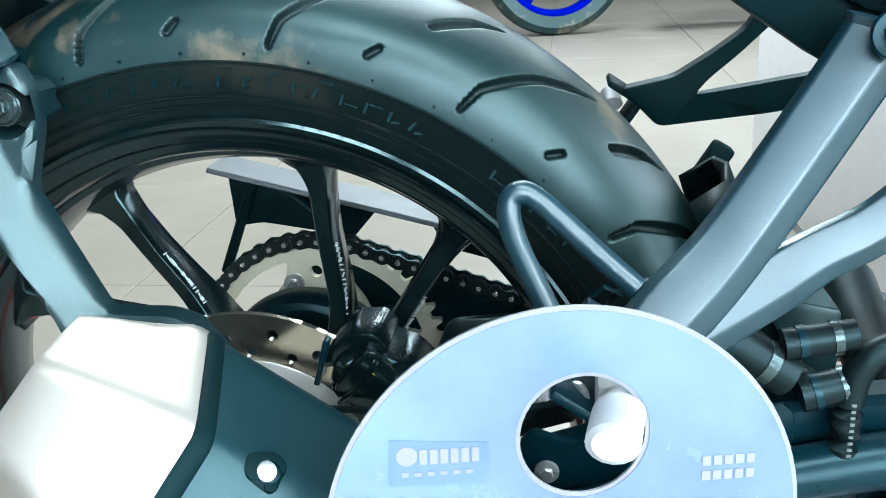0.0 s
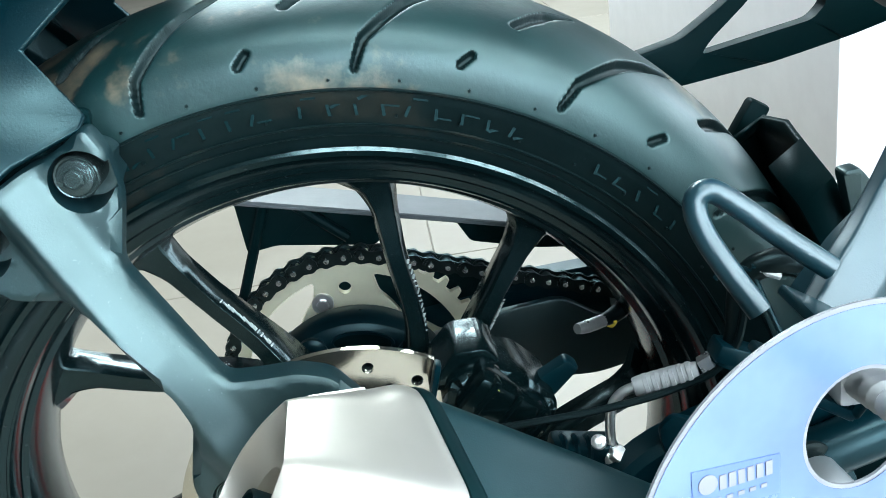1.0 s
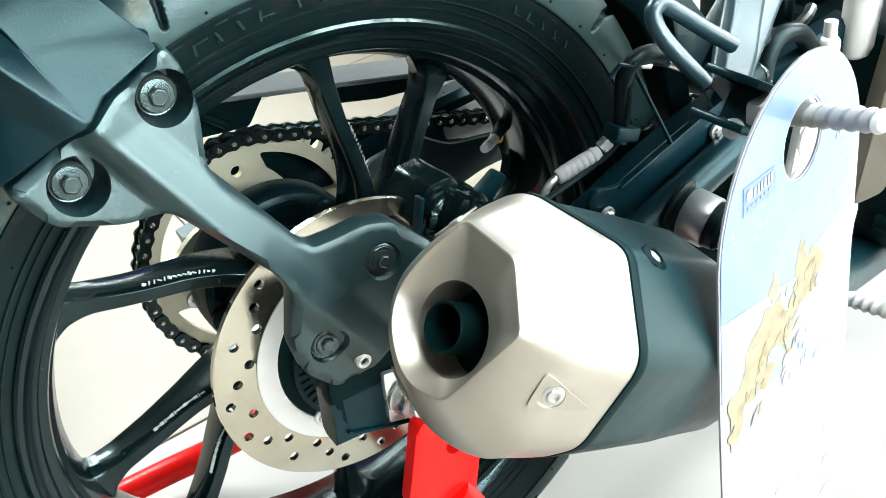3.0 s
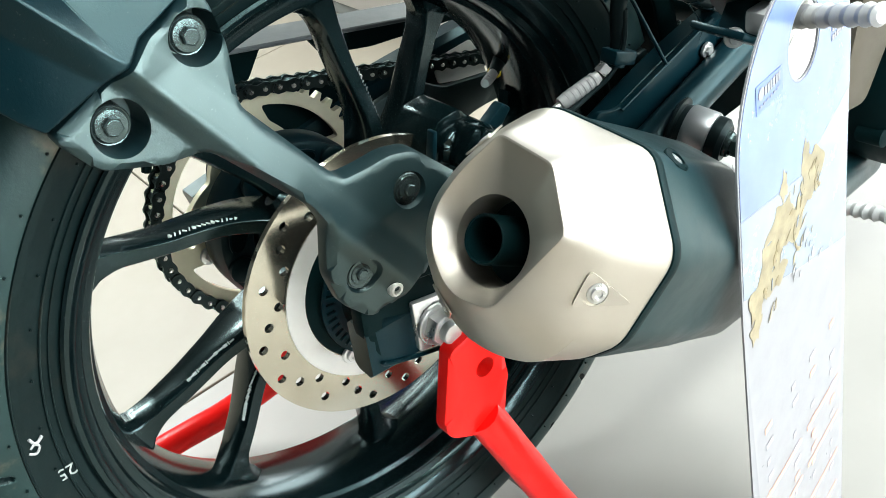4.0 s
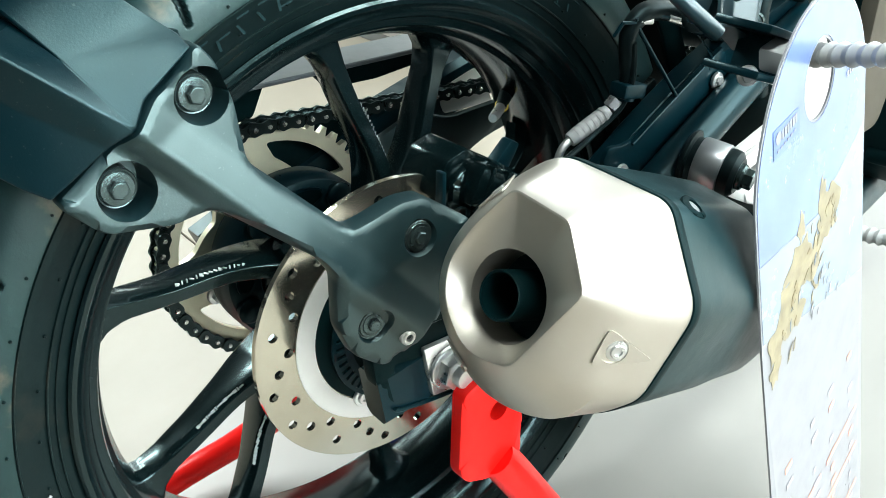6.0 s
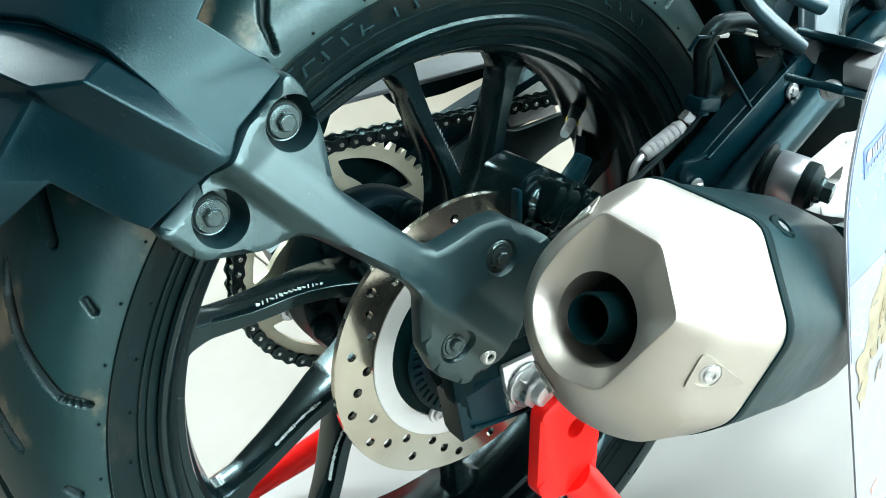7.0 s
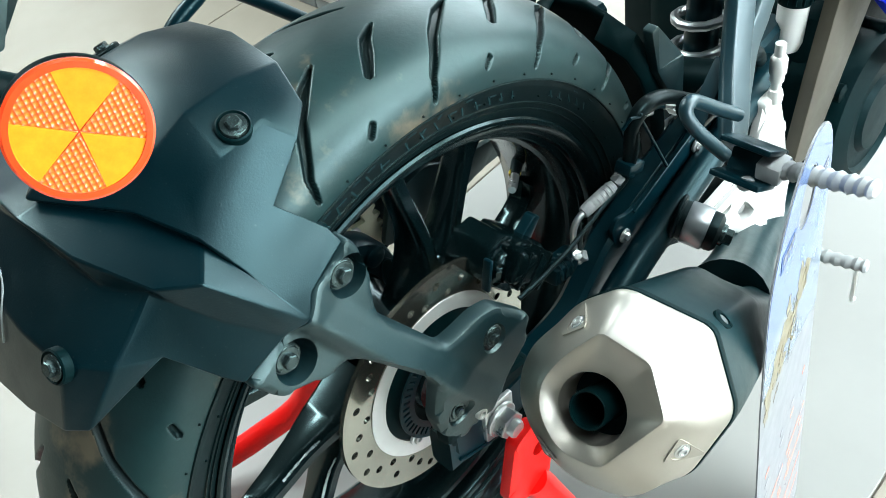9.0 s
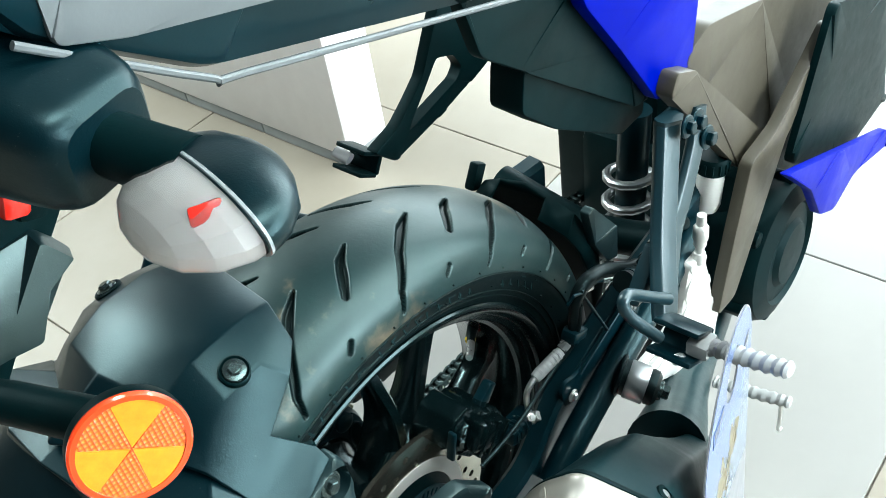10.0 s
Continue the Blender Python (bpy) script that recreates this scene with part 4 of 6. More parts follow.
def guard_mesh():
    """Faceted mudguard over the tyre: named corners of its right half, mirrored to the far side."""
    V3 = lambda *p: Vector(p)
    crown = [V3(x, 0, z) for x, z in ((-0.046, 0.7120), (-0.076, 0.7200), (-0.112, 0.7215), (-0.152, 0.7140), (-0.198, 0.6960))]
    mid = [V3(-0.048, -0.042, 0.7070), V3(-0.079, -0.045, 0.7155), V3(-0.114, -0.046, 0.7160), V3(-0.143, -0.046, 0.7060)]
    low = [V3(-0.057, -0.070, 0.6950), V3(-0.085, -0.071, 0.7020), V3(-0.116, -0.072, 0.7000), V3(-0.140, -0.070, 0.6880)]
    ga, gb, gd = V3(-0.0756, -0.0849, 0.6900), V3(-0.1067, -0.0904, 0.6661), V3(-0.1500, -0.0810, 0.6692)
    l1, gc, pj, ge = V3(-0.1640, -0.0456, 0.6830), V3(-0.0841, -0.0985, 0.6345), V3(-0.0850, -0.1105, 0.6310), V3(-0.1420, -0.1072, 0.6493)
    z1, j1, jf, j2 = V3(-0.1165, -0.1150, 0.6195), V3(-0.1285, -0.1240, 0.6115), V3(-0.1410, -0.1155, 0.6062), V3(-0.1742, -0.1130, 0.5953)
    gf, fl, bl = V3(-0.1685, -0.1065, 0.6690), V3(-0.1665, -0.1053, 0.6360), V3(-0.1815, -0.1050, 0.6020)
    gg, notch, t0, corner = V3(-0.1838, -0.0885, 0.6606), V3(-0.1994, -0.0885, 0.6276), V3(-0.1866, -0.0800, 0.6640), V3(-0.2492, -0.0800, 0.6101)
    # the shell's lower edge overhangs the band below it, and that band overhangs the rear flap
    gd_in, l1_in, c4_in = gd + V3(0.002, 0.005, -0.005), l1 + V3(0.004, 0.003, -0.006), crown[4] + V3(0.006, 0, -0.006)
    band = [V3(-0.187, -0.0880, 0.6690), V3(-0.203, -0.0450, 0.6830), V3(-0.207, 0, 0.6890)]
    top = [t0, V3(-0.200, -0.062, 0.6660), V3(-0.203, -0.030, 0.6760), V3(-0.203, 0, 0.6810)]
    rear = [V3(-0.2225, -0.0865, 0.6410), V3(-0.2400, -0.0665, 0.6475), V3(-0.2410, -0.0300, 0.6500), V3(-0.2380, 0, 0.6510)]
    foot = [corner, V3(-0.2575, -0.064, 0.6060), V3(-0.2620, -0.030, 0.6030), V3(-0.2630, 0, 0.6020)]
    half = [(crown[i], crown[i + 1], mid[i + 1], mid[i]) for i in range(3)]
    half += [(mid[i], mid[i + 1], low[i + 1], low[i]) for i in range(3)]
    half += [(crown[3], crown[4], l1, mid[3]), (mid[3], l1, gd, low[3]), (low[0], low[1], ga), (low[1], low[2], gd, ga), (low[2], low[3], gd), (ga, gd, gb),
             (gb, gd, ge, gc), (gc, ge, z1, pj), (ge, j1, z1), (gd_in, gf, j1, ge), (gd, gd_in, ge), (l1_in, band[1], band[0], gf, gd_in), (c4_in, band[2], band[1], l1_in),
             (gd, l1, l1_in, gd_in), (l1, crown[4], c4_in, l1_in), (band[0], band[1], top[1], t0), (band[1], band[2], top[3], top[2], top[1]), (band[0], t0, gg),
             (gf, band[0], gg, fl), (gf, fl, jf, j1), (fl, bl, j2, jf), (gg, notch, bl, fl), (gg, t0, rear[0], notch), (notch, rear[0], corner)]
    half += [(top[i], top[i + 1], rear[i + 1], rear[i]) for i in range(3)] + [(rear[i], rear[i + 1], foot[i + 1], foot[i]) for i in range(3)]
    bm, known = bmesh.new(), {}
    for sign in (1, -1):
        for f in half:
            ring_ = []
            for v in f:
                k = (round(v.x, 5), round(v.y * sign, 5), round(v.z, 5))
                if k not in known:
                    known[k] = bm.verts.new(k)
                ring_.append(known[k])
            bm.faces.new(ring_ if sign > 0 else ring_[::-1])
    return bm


guard = part("mudguard", guard_mesh(), SHADED_PLASTIC, bike, "black satin plastic rear mudguard with folded facets", 26)
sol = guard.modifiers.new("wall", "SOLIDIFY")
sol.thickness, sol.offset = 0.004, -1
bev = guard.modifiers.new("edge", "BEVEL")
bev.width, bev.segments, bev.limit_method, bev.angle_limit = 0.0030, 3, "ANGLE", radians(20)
for place, nrm in (((-0.2418, -0.0640, 0.6470), (-0.86, -0.12, 0.48)), ((-0.1005, -0.0660, 0.7060), (-0.05, -0.42, 0.90)), ((-0.0985, 0.0640, 0.7065), (-0.05, 0.42, 0.90))):
    part("bolt_collar", turned([(0.0100, -0.004), (0.0100, 0.0012), (0.0090, 0.0020), (0.0080, 0.0006), (0.0080, -0.003)], 32), DARK, guard, m=facing(place, nrm))
    bolt(guard, place, nrm, 0.0078)

part("flap_emblem", join(tube([(-0.2460, 0.0120, 0.6450), (-0.2330, 0.0150, 0.6600), (-0.2270, 0.0110, 0.6665), (-0.2270, 0.0040, 0.6660), (-0.2320, -0.0020, 0.6590), (-0.2410, -0.0060, 0.6480), (-0.2490, -0.0080, 0.6330)], 0.0006, 6, 5),
                         tube([(-0.2465, 0.0010, 0.6380), (-0.2405, 0.0020, 0.6490), (-0.2345, 0.0010, 0.6570)], 0.0006, 6, 5)), MARK, guard, "thin pale emblem line on the rear flap")
# dark plate added behind the bracket joint, standing in for the gap's shade
part("joint_gap_shade", relief(rounded([(-0.1820, 0.6000), (-0.1680, 0.5860), (-0.1200, 0.5930), (-0.0900, 0.6120), (-0.0820, 0.6360), (-0.1100, 0.6420)], 0.004, 2), 0.004), DARK, guard, m=side_plane(-0.0960))

# round side reflector on its stalk
RN = Vector((-0.30, -0.92, 0.25)).normalized()
RC = Vector((-0.1980, -0.1480, 0.8080))
RF_M = facing(RC, RN) @ Matrix.Scale(0.885, 4)
refl = part("side_reflector", turned([(0.0275, -0.0085), (0.0300, -0.0070), (0.0304, -0.0012), (0.0300, 0.0002), (0.0275, 0.0004)], 64), DARK, bike, "round orange reflector in a black cup, alternate sectors painted yellow as lit", m=RF_M)
part("reflector_back", turned([(0.0290, 0.0), (0.0290, 0.0006), (0.0270, 0.0010)], 64), ORANGERIM, refl)
part("reflector_rim", turned([(0.0300, -0.001), (0.0300, 0.0020), (0.0288, 0.0030), (0.0262, 0.0031), (0.0260, 0.0)], 64, False), ORANGERIM, refl)
for k in range(6):
    a0 = radians(28 + 60 * k)
    lp = [(0.0006 * math.cos(a0 + radians(30)), 0.0006 * math.sin(a0 + radians(30)))] + [(0.0262 * math.cos(a0 + radians(d)), 0.0262 * math.sin(a0 + radians(d))) for d in range(0, 61, 4)]
    # every other sector is coloured as if it threw light back
    part("sector", relief(lp, 0.002), ORANGE if k % 2 else LIT_SECTOR, refl, m=pose(0, 0, 0.0024))
part("stalk", tube([RC + Vector((0.004, 0.020, -0.005)), RC + Vector((-0.004, 0.036, 0.000)), (-0.220, -0.070, 0.812), (-0.235, -0.040, 0.810)], [0.012, 0.011, 0.010, 0.012], 16, 5), DARK, refl, m=RF_M.inverted())

# ---- exhaust muffler
EA = Vector((0.805, 0.065, -0.590)).normalized()
E1 = EA.cross(Vector((0, 0, 1))).normalized()
E2 = E1.cross(EA).normalized()
EC = Vector((-0.0210, -0.2360, 0.5010))
EM = Matrix(((E1.x, E2.x, -EA.x, EC.x), (E1.y, E2.y, -EA.y, EC.y), (E1.z, E2.z, -EA.z, EC.z), (0, 0, 0, 1)))  # local z points out of the tail end


def loop_at(corners, soft, n=84):
    """A closed loop of n points through the corners; soft rounds each corner by its own radius."""
    fine, k = [], len(corners)
    for i in range(k):
        a, b, c = Vector(corners[i - 1]), Vector(corners[i]), Vector(corners[(i + 1) % k])
        r = soft[i]
        u, v = a - b, c - b
        q = min(r, u.length * 0.49, v.length * 0.49)
        p0, p1 = b + u.normalized() * q, b + v.normalized() * q
        for j in range(9):
            t = j / 8
            fine.append(p0 * (1 - t) ** 2 + b * 2 * t * (1 - t) + p1 * t * t)
    # by angle about the origin, so that rings of different shape match up
    ang = [math.atan2(p.y, p.x) for p in fine]
    out = []
    for i in range(n):
        th = -math.pi + 2 * math.pi * (i + 0.5) / n
        d = Vector((math.cos(th), math.sin(th)))
        best = 0.05
        for p, q in zip(fine, fine[1:] + fine[:1]):
            e = q - p
            den = d.x * e.y - d.y * e.x
            if abs(den) < 1e-12:
                continue
            t = (p.x * e.y - p.y * e.x) / den
            s2 = (p.x * d.y - p.y * d.x) / den
            if t > 0 and -1e-6 <= s2 <= 1 + 1e-6:
                best = t
        out.append((d * best)[:])
    return out


BANDC = [(-0.0200, 0.0665), (0.0375, 0.0588), (0.0690, 0.0128), (0.0548, -0.0400), (0.0330, -0.0590), (0.0060, -0.0670), (-0.0220, -0.0650), (-0.0460, -0.0500), (-0.0620, -0.0250), (-0.0640, 0.0060), (-0.0520, 0.0400)]
BANDS = [0.010, 0.008, 0.010, 0.008, 0.012, 0.014, 0.014, 0.014, 0.016, 0.016, 0.018]
MIDC = [(-0.0150, 0.0600), (0.0330, 0.0530), (0.0610, 0.0135), (0.0475, -0.0420), (0.0330, -0.0585), (0.0080, -0.0660), (-0.0190, -0.0655), (-0.0430, -0.0540), (-0.0620, -0.0330), (-0.0670, -0.0150), (-0.0650, 0.0060), (-0.0510, 0.0300), (-0.0330, 0.0500)]
MIDS = [0.008, 0.007, 0.008, 0.010, 0.012, 0.014, 0.014, 0.014, 0.012, 0.012, 0.012, 0.014, 0.014]
HEXC = [(-0.0090, 0.0478), (0.0268, 0.0425), (0.0456, 0.0134), (0.0170, -0.0350), (-0.0120, -0.0385), (-0.0325, -0.0205), (-0.0378, -0.0010), (-0.0285, 0.0220)]
HEXS = [0.005, 0.004, 0.004, 0.007, 0.014, 0.012, 0.012, 0.014]
NB = 120
b_loop, m_loop, h_loop = loop_at(BANDC, BANDS, NB), loop_at(MIDC, MIDS, NB), loop_at(HEXC, HEXS, NB)


def ring(loop, f, z):
    """One ring of the muffler; the joint behind the cap runs nearer the tail on the upper inner side."""
    k = max(0.0, min(1.0, (-0.022 - z) / 0.025)) * max(0.0, min(1.0, (0.13 + z) / 0.06))
    g = 0.20 * max(0.0, min(1.0, (-0.085 - z) / 0.07))
    low = f + (1 - f) * max(0.0, min(1.0, (0.330 + z) / 0.080)) * 0.92
    return [(x * f * (1 - g if x > 0 else 1), y * (f if y > 0 else low), z + 0.016 * k * max(0.0, min(1.0, (0.0375 - x) / 0.054)) * max(0.0, min(1.0, y / 0.05))) for x, y in loop]


blend = lambda p, q, t: [(a[0] + (b[0] - a[0]) * t, a[1] + (b[1] - a[1]) * t) for a, b in zip(p, q)]
circ = [(math.cos(-math.pi + 2 * math.pi * (i + 0.5) / NB), math.sin(-math.pi + 2 * math.pi * (i + 0.5) / NB)) for i in range(NB)]
to_hole = lambda t, r: [(a[0] + (c[0] * r - 0.0035 - a[0]) * t, a[1] + (c[1] * r - 0.0060 - a[1]) * t) for a, c in zip(h_loop, circ)]
cap_rings = [ring(b_loop, 0.97, -0.0575), ring(b_loop, 1.0, -0.0550), ring(b_loop, 1.0, -0.0510)]
for t, z in ((0.15, -0.0470), (0.55, -0.0345), (1.0, -0.0220)):
    cap_rings.append(ring(blend(b_loop, m_loop, t), 1.0, z))
for t, z in ((0.22, -0.0135), (0.50, -0.0035), (0.78, 0.0045), (0.94, 0.0080), (0.988, 0.0088)):
    cap_rings.append(ring(blend(m_loop, h_loop, t), 1.0, z))
cap_rings += [ring(to_hole(0.03, 0.0240), 1, 0.0088), ring(to_hole(0.12, 0.0240), 1, 0.0068), ring(to_hole(0.5, 0.0240), 1, 0.0024), ring(to_hole(0.86, 0.0240), 1, -0.0012),
              ring(to_hole(1.0, 0.0240), 1, -0.0024), ring(to_hole(1.0, 0.0234), 1, -0.0044), ring(to_hole(1.0, 0.0230), 1, -0.030)]
muffler = part("exhaust_muffler", grid_bm([ring(b_loop, f, z) for f, z in ((0.96, -0.0560), (0.985, -0.0580), (0.990, -0.078), (0.995, -0.12), (0.985, -0.165), (0.80, -0.205), (0.62, -0.25), (0.50, -0.285), (0.45, -0.315), (0.30, -0.36))], True, False, True), MUFFLER, bike, "black angular exhaust muffler with a satin silver end cap", 16, EM)
bv = muffler.modifiers.new("edge", "BEVEL")
bv.width, bv.segments, bv.limit_method, bv.angle_limit = 0.003, 2, "ANGLE", radians(25)
part("link_pipe", tube([(0.2300, -0.1900, 0.3250), (0.2900, -0.1700, 0.2880), (0.3500, -0.1480, 0.2560), (0.4400, -0.1220, 0.2120), (0.6000, -0.0800, 0.1500)], [0.040, 0.034, 0.030, 0.026, 0.024], 24, 6), MUFFLER, muffler, "black exhaust link pipe", m=EM.inverted())
part("band", grid_bm([ring(b_loop, f, z) for f, z in ((0.99, -0.0545), (1.014, -0.0550), (1.020, -0.0575), (1.018, -0.0610), (1.000, -0.0630), (0.97, -0.0635))], True, False, False), DARK, muffler, "black band behind the end cap", 30)
cap = part("end_cap", grid_bm(cap_rings, True, False, False), SATIN, muffler, "satin silver faceted end cap", 24)
part("tail_pipe", turned([(0.0118, -0.045), (0.0130, -0.045), (0.0132, 0.0000), (0.0126, 0.0010), (0.0116, 0.0006), (0.0112, -0.040), (0.0, -0.042)], 40, False), DARK, muffler, "black inner tail pipe", m=pose(-0.0036, -0.0053, 0.0035))
part("baffle", turned([(0.0232, -0.026), (0.0116, -0.027)], 40, False), DARK, muffler, m=pose(-0.0035, -0.0060, 0))
from mathutils.bvhtree import BVHTree
cap_tree = BVHTree.FromPolygons([v.co for v in cap.data.vertices], [tuple(p.vertices) for p in cap.data.polygons])
for p in ((0.0090, -0.2020, 0.5250), (-0.0035, -0.2815, 0.4785), (-0.0450, -0.2105, 0.4550)):
    q = EM.inverted() @ Vector(p)
    rad = Vector((q.x, q.y)).normalized()
    q, n, _, _ = cap_tree.find_nearest(q)
    if n.dot(Vector((rad.x, rad.y, 0.3))) < 0:
        n = -n
    q = q - n * 0.0006
    mm = facing(q, n, (rad.x, rad.y, -0.5))
    pocket = part("screw_pocket", relief(rounded([(-0.011, -0.010), (0.011, -0.010), (0.0, 0.020)], 0.004, 3), 0.001, [circle(0, -0.002, 0.0070, 24)]), SATIN, cap, m=mm @ pose(0, 0, 0.0016))
    bolt(cap, q - n * 0.0012, n, 0.0060, "socket", ZINC, "cap_screw")
# side screw of the shield; a dark plate paints the shade of its slot
ql = EM.inverted() @ Vector((0.0850, -0.2630, 0.4985))
nl = Vector((ql.x, ql.y, 0)).normalized()
well = facing(ql - nl * 0.001, nl, (0, 0, 1))
part("shield_recess_shade", relief(rounded([(-0.0075, -0.007), (0.0065, -0.007), (0.009, 0.0), (0.003, 0.010), (-0.006, 0.0075)], 0.004, 4), 0.004, [circle(0, -0.001, 0.0046, 20)], edge=0.0012), DARK, muffler, m=well)
bolt(muffler, ql - nl * 0.004, nl, 0.0045, "socket", ZINC, "shield_screw")

# ---- swing arm, axle and brake
arm_pts = [(-0.055, -0.1050, 0.362), (0.020, -0.1060, 0.356), (0.105, -0.1040, 0.354), (0.150, -0.1000, 0.372), (0.190, -0.0980, 0.393), (0.303, -0.0980, 0.424), (0.470, -0.0950, 0.438)]
swing = part("swing_arm", sweep(arm_pts, rect(0.028, 0.052, 0.005), 6, scale=[0.80, 0.86, 0.84, 0.84, 0.88, 0.85, 0.85]), FRAMEMETAL, bike, "dark painted steel swing arm", 40)
part("swing_arm_tube", tube([(0.120, -0.1290, 0.352), (0.165, -0.1285, 0.376), (0.230, -0.1260, 0.3945), (0.345, -0.1220, 0.4220), (0.430, -0.1150, 0.4320)], 0.0145, 20), FRAMEMETAL, swing)
part("swing_arm_beam", sweep([(-0.05, 0.1420, 0.362), (0.105, 0.1420, 0.382), (0.310, 0.1380, 0.388), (0.47, 0.12, 0.385)], rect(0.030, 0.052, 0.006), 5), FRAMEMETAL, swing, "far side beam of the swing arm")
part("far_axle_plate", relief(rounded([(-0.0300, 0.3000), (-0.0360, 0.4000), (-0.0100, 0.4420), (0.0700, 0.4380), (0.1900, 0.4000), (0.1900, 0.3300), (0.0500, 0.3000)], 0.008, 3), 0.005, edge=0.0015), DARK, swing, "dark far side axle plate", m=side_plane(0.1300))
part("cross_member", tube([(0.400, -0.10, 0.425), (0.392, 0.0, 0.410), (0.400, 0.12, 0.425)], 0.020, 20), DARK, swing)
part("hose_guide_plate", relief(rounded([(0.174, 0.4000), (0.170, 0.4220), (0.178, 0.4300), (0.192, 0.4240), (0.205, 0.4230), (0.303, 0.4500), (0.312, 0.4440), (0.312, 0.4240), (0.290, 0.4120), (0.205, 0.3900), (0.182, 0.3900)], 0.004, 3), 0.004, step=0.012, edge=0.001), FRAMEMETAL, swing, m=side_plane(-0.1115))
part("plate_flange", sweep([(0.200, -0.1120, 0.4215), (0.252, -0.1120, 0.4362), (0.305, -0.1120, 0.4505)], rect(0.0050, 0.0022, 0.0006), 4), FRAMEMETAL, swing)
part("inner_web", relief(rounded([(0.190, 0.3600), (0.205, 0.3980), (0.300, 0.4220), (0.470, 0.4380), (0.470, 0.2300), (0.392, 0.2080), (0.337, 0.2500), (0.283, 0.2830), (0.225, 0.3150)], 0.010, 4), 0.006, step=0.05, edge=0.0015), DARK, swing, "dark inner web of the swing arm", m=side_plane(-0.0840))
for x, z in ((0.1850, 0.4055), (0.2970, 0.4270)):
    bolt(swing, (x, -0.1130, z), (0, -1, 0), 0.0068, "hex", ZINC)
end_block = part("axle_block", relief(rounded([(-0.0520, 0.4010), (-0.0545, 0.3795), (-0.0512, 0.3587), (-0.0454, 0.3494), (0.0123, 0.3264), (0.0420, 0.3300), (0.0450, 0.3900), (-0.0040, 0.4000), (-0.0383, 0.4050)], 0.006, 4), 0.012,
                                      [rounded([(-0.0382, 0.3853), (-0.0183, 0.3763), (-0.0224, 0.3611), (-0.0422, 0.3714)], 0.003, 3)], step=0.008, edge=0.003), DARK, swing, "black axle end block", m=side_plane(-0.1165))
part("slot_floor", relief(rounded([(-0.046, 0.3900), (-0.014, 0.3780), (-0.018, 0.3560), (-0.048, 0.3690)], 0.002, 2), 0.003), FRAMEMETAL, end_block, m=pose(0, 0, -0.010))
part("bottom_lip", sweep([(-0.0480, 0.3530, 0.0015), (-0.0440, 0.3490, 0.0015), (-0.0150, 0.3370, 0.0015), (0.0123, 0.3275, 0.0015)], rect(0.0030, 0.0030, 0.0008), 3), FRAMEMETAL, end_block)
for k in range(3):
    part("scale_mark", moved(block(0.0008, 0.0050, 0.0005, 0.0), pose(-0.0360 + k * 0.0062, 0.3770 - k * 0.0026, -0.0090, 0, 0, -20)), MARK, end_block)
part("stay_bar", sweep([(-0.0330, 0.4150, 0.004), (-0.0050, 0.4080, 0.004), (0.0300, 0.3990, 0.004)], rect(0.010, 0.012, 0.002), 3), DARK, end_block)
part("adjuster_plate", relief(rounded([(-0.020, 0.3440), (0.012, 0.3330), (0.016, 0.3760), (-0.017, 0.3850)], 0.002, 2), 0.004, edge=0.0008), ZINC, swing, "bright axle adjuster plate", m=side_plane(-0.1215))
part("axle_washer", turned([(0.0160, 0), (0.0160, 0.0025), (0.0150, 0.0032)], 32), ZINC, swing, m=facing((-0.003, -0.1225, 0.3600), (0, -1, 0)))
part("axle_nut", join(hexagon(0.0132, 0.003, 0.013), turned([(0.0080, 0.010), (0.0080, 0.0175), (0.0070, 0.0190)], 20)), ZINC, swing, "bright axle nut with threaded end", m=facing((-0.003, -0.1225, 0.3600), (0, -1, 0)))
part("axle", tube([(-0.002, -0.13, 0.36), (-0.002, 0.15, 0.36)], 0.0085, 18, 0), ZINC, swing)

caliper = part("brake_caliper", relief(rounded([(0.056, 0.4340), (0.062, 0.4530), (0.078, 0.4590), (0.104, 0.4470), (0.124, 0.4260), (0.116, 0.4080), (0.090, 0.4050), (0.070, 0.4140)], 0.006, 4), 0.050, step=0.005, edge=0.006,
                                       height=lambda u, v: 0.0012 * math.cos((u * 0.77 + v * 0.64) * 900)), GLOSS, bike, "black brake caliper with ribbed body", 40, side_plane(-0.0780))
part("caliper_body", moved(block(0.050, 0.030, 0.030, 0.006), pose(0.090, 0.434, 0.000, 0, 0, -42)), GLOSS, caliper)
for k in range(3):
    part("rib", moved(block(0.004, 0.034, 0.010, 0.0014), pose(0.078 + k * 0.0115, 0.4440 - k * 0.0105, 0.0110, 0, 0, -42)), GLOSS, caliper)
part("pad_bridge", moved(block(0.0036, 0.030, 0.008, 0.001), pose(0.054, 0.450, -0.004, 0, 0, -16)), FRAMEMETAL, caliper)
part("pad_cover", relief(rounded([(0.050, 0.4420), (0.054, 0.4520), (0.068, 0.4660), (0.086, 0.4660), (0.094, 0.4560), (0.072, 0.4460)], 0.004, 3), 0.040, edge=0.0022), GLOSS, caliper, m=pose(0, 0, -0.008))
bolt(caliper, (0.0850, 0.4480, 0.0080), (0.2, 0.3, 1), 0.0062, "hex", ZINC, "bleed_screw")
part("paint_mark", turned([(0.0030, 0.0), (0.0026, 0.0012)], 12), YELLOW, caliper, m=Matrix.Translation((0.0865, 0.4495, 0.0128)))
part("bracket", relief(rounded([(0.1120, 0.4330), (0.1330, 0.4440), (0.1400, 0.4370), (0.1220, 0.4200)], 0.003, 3), 0.010, edge=0.002), FRAMEMETAL, caliper, "dark caliper bracket", m=pose(0, 0, -0.018))

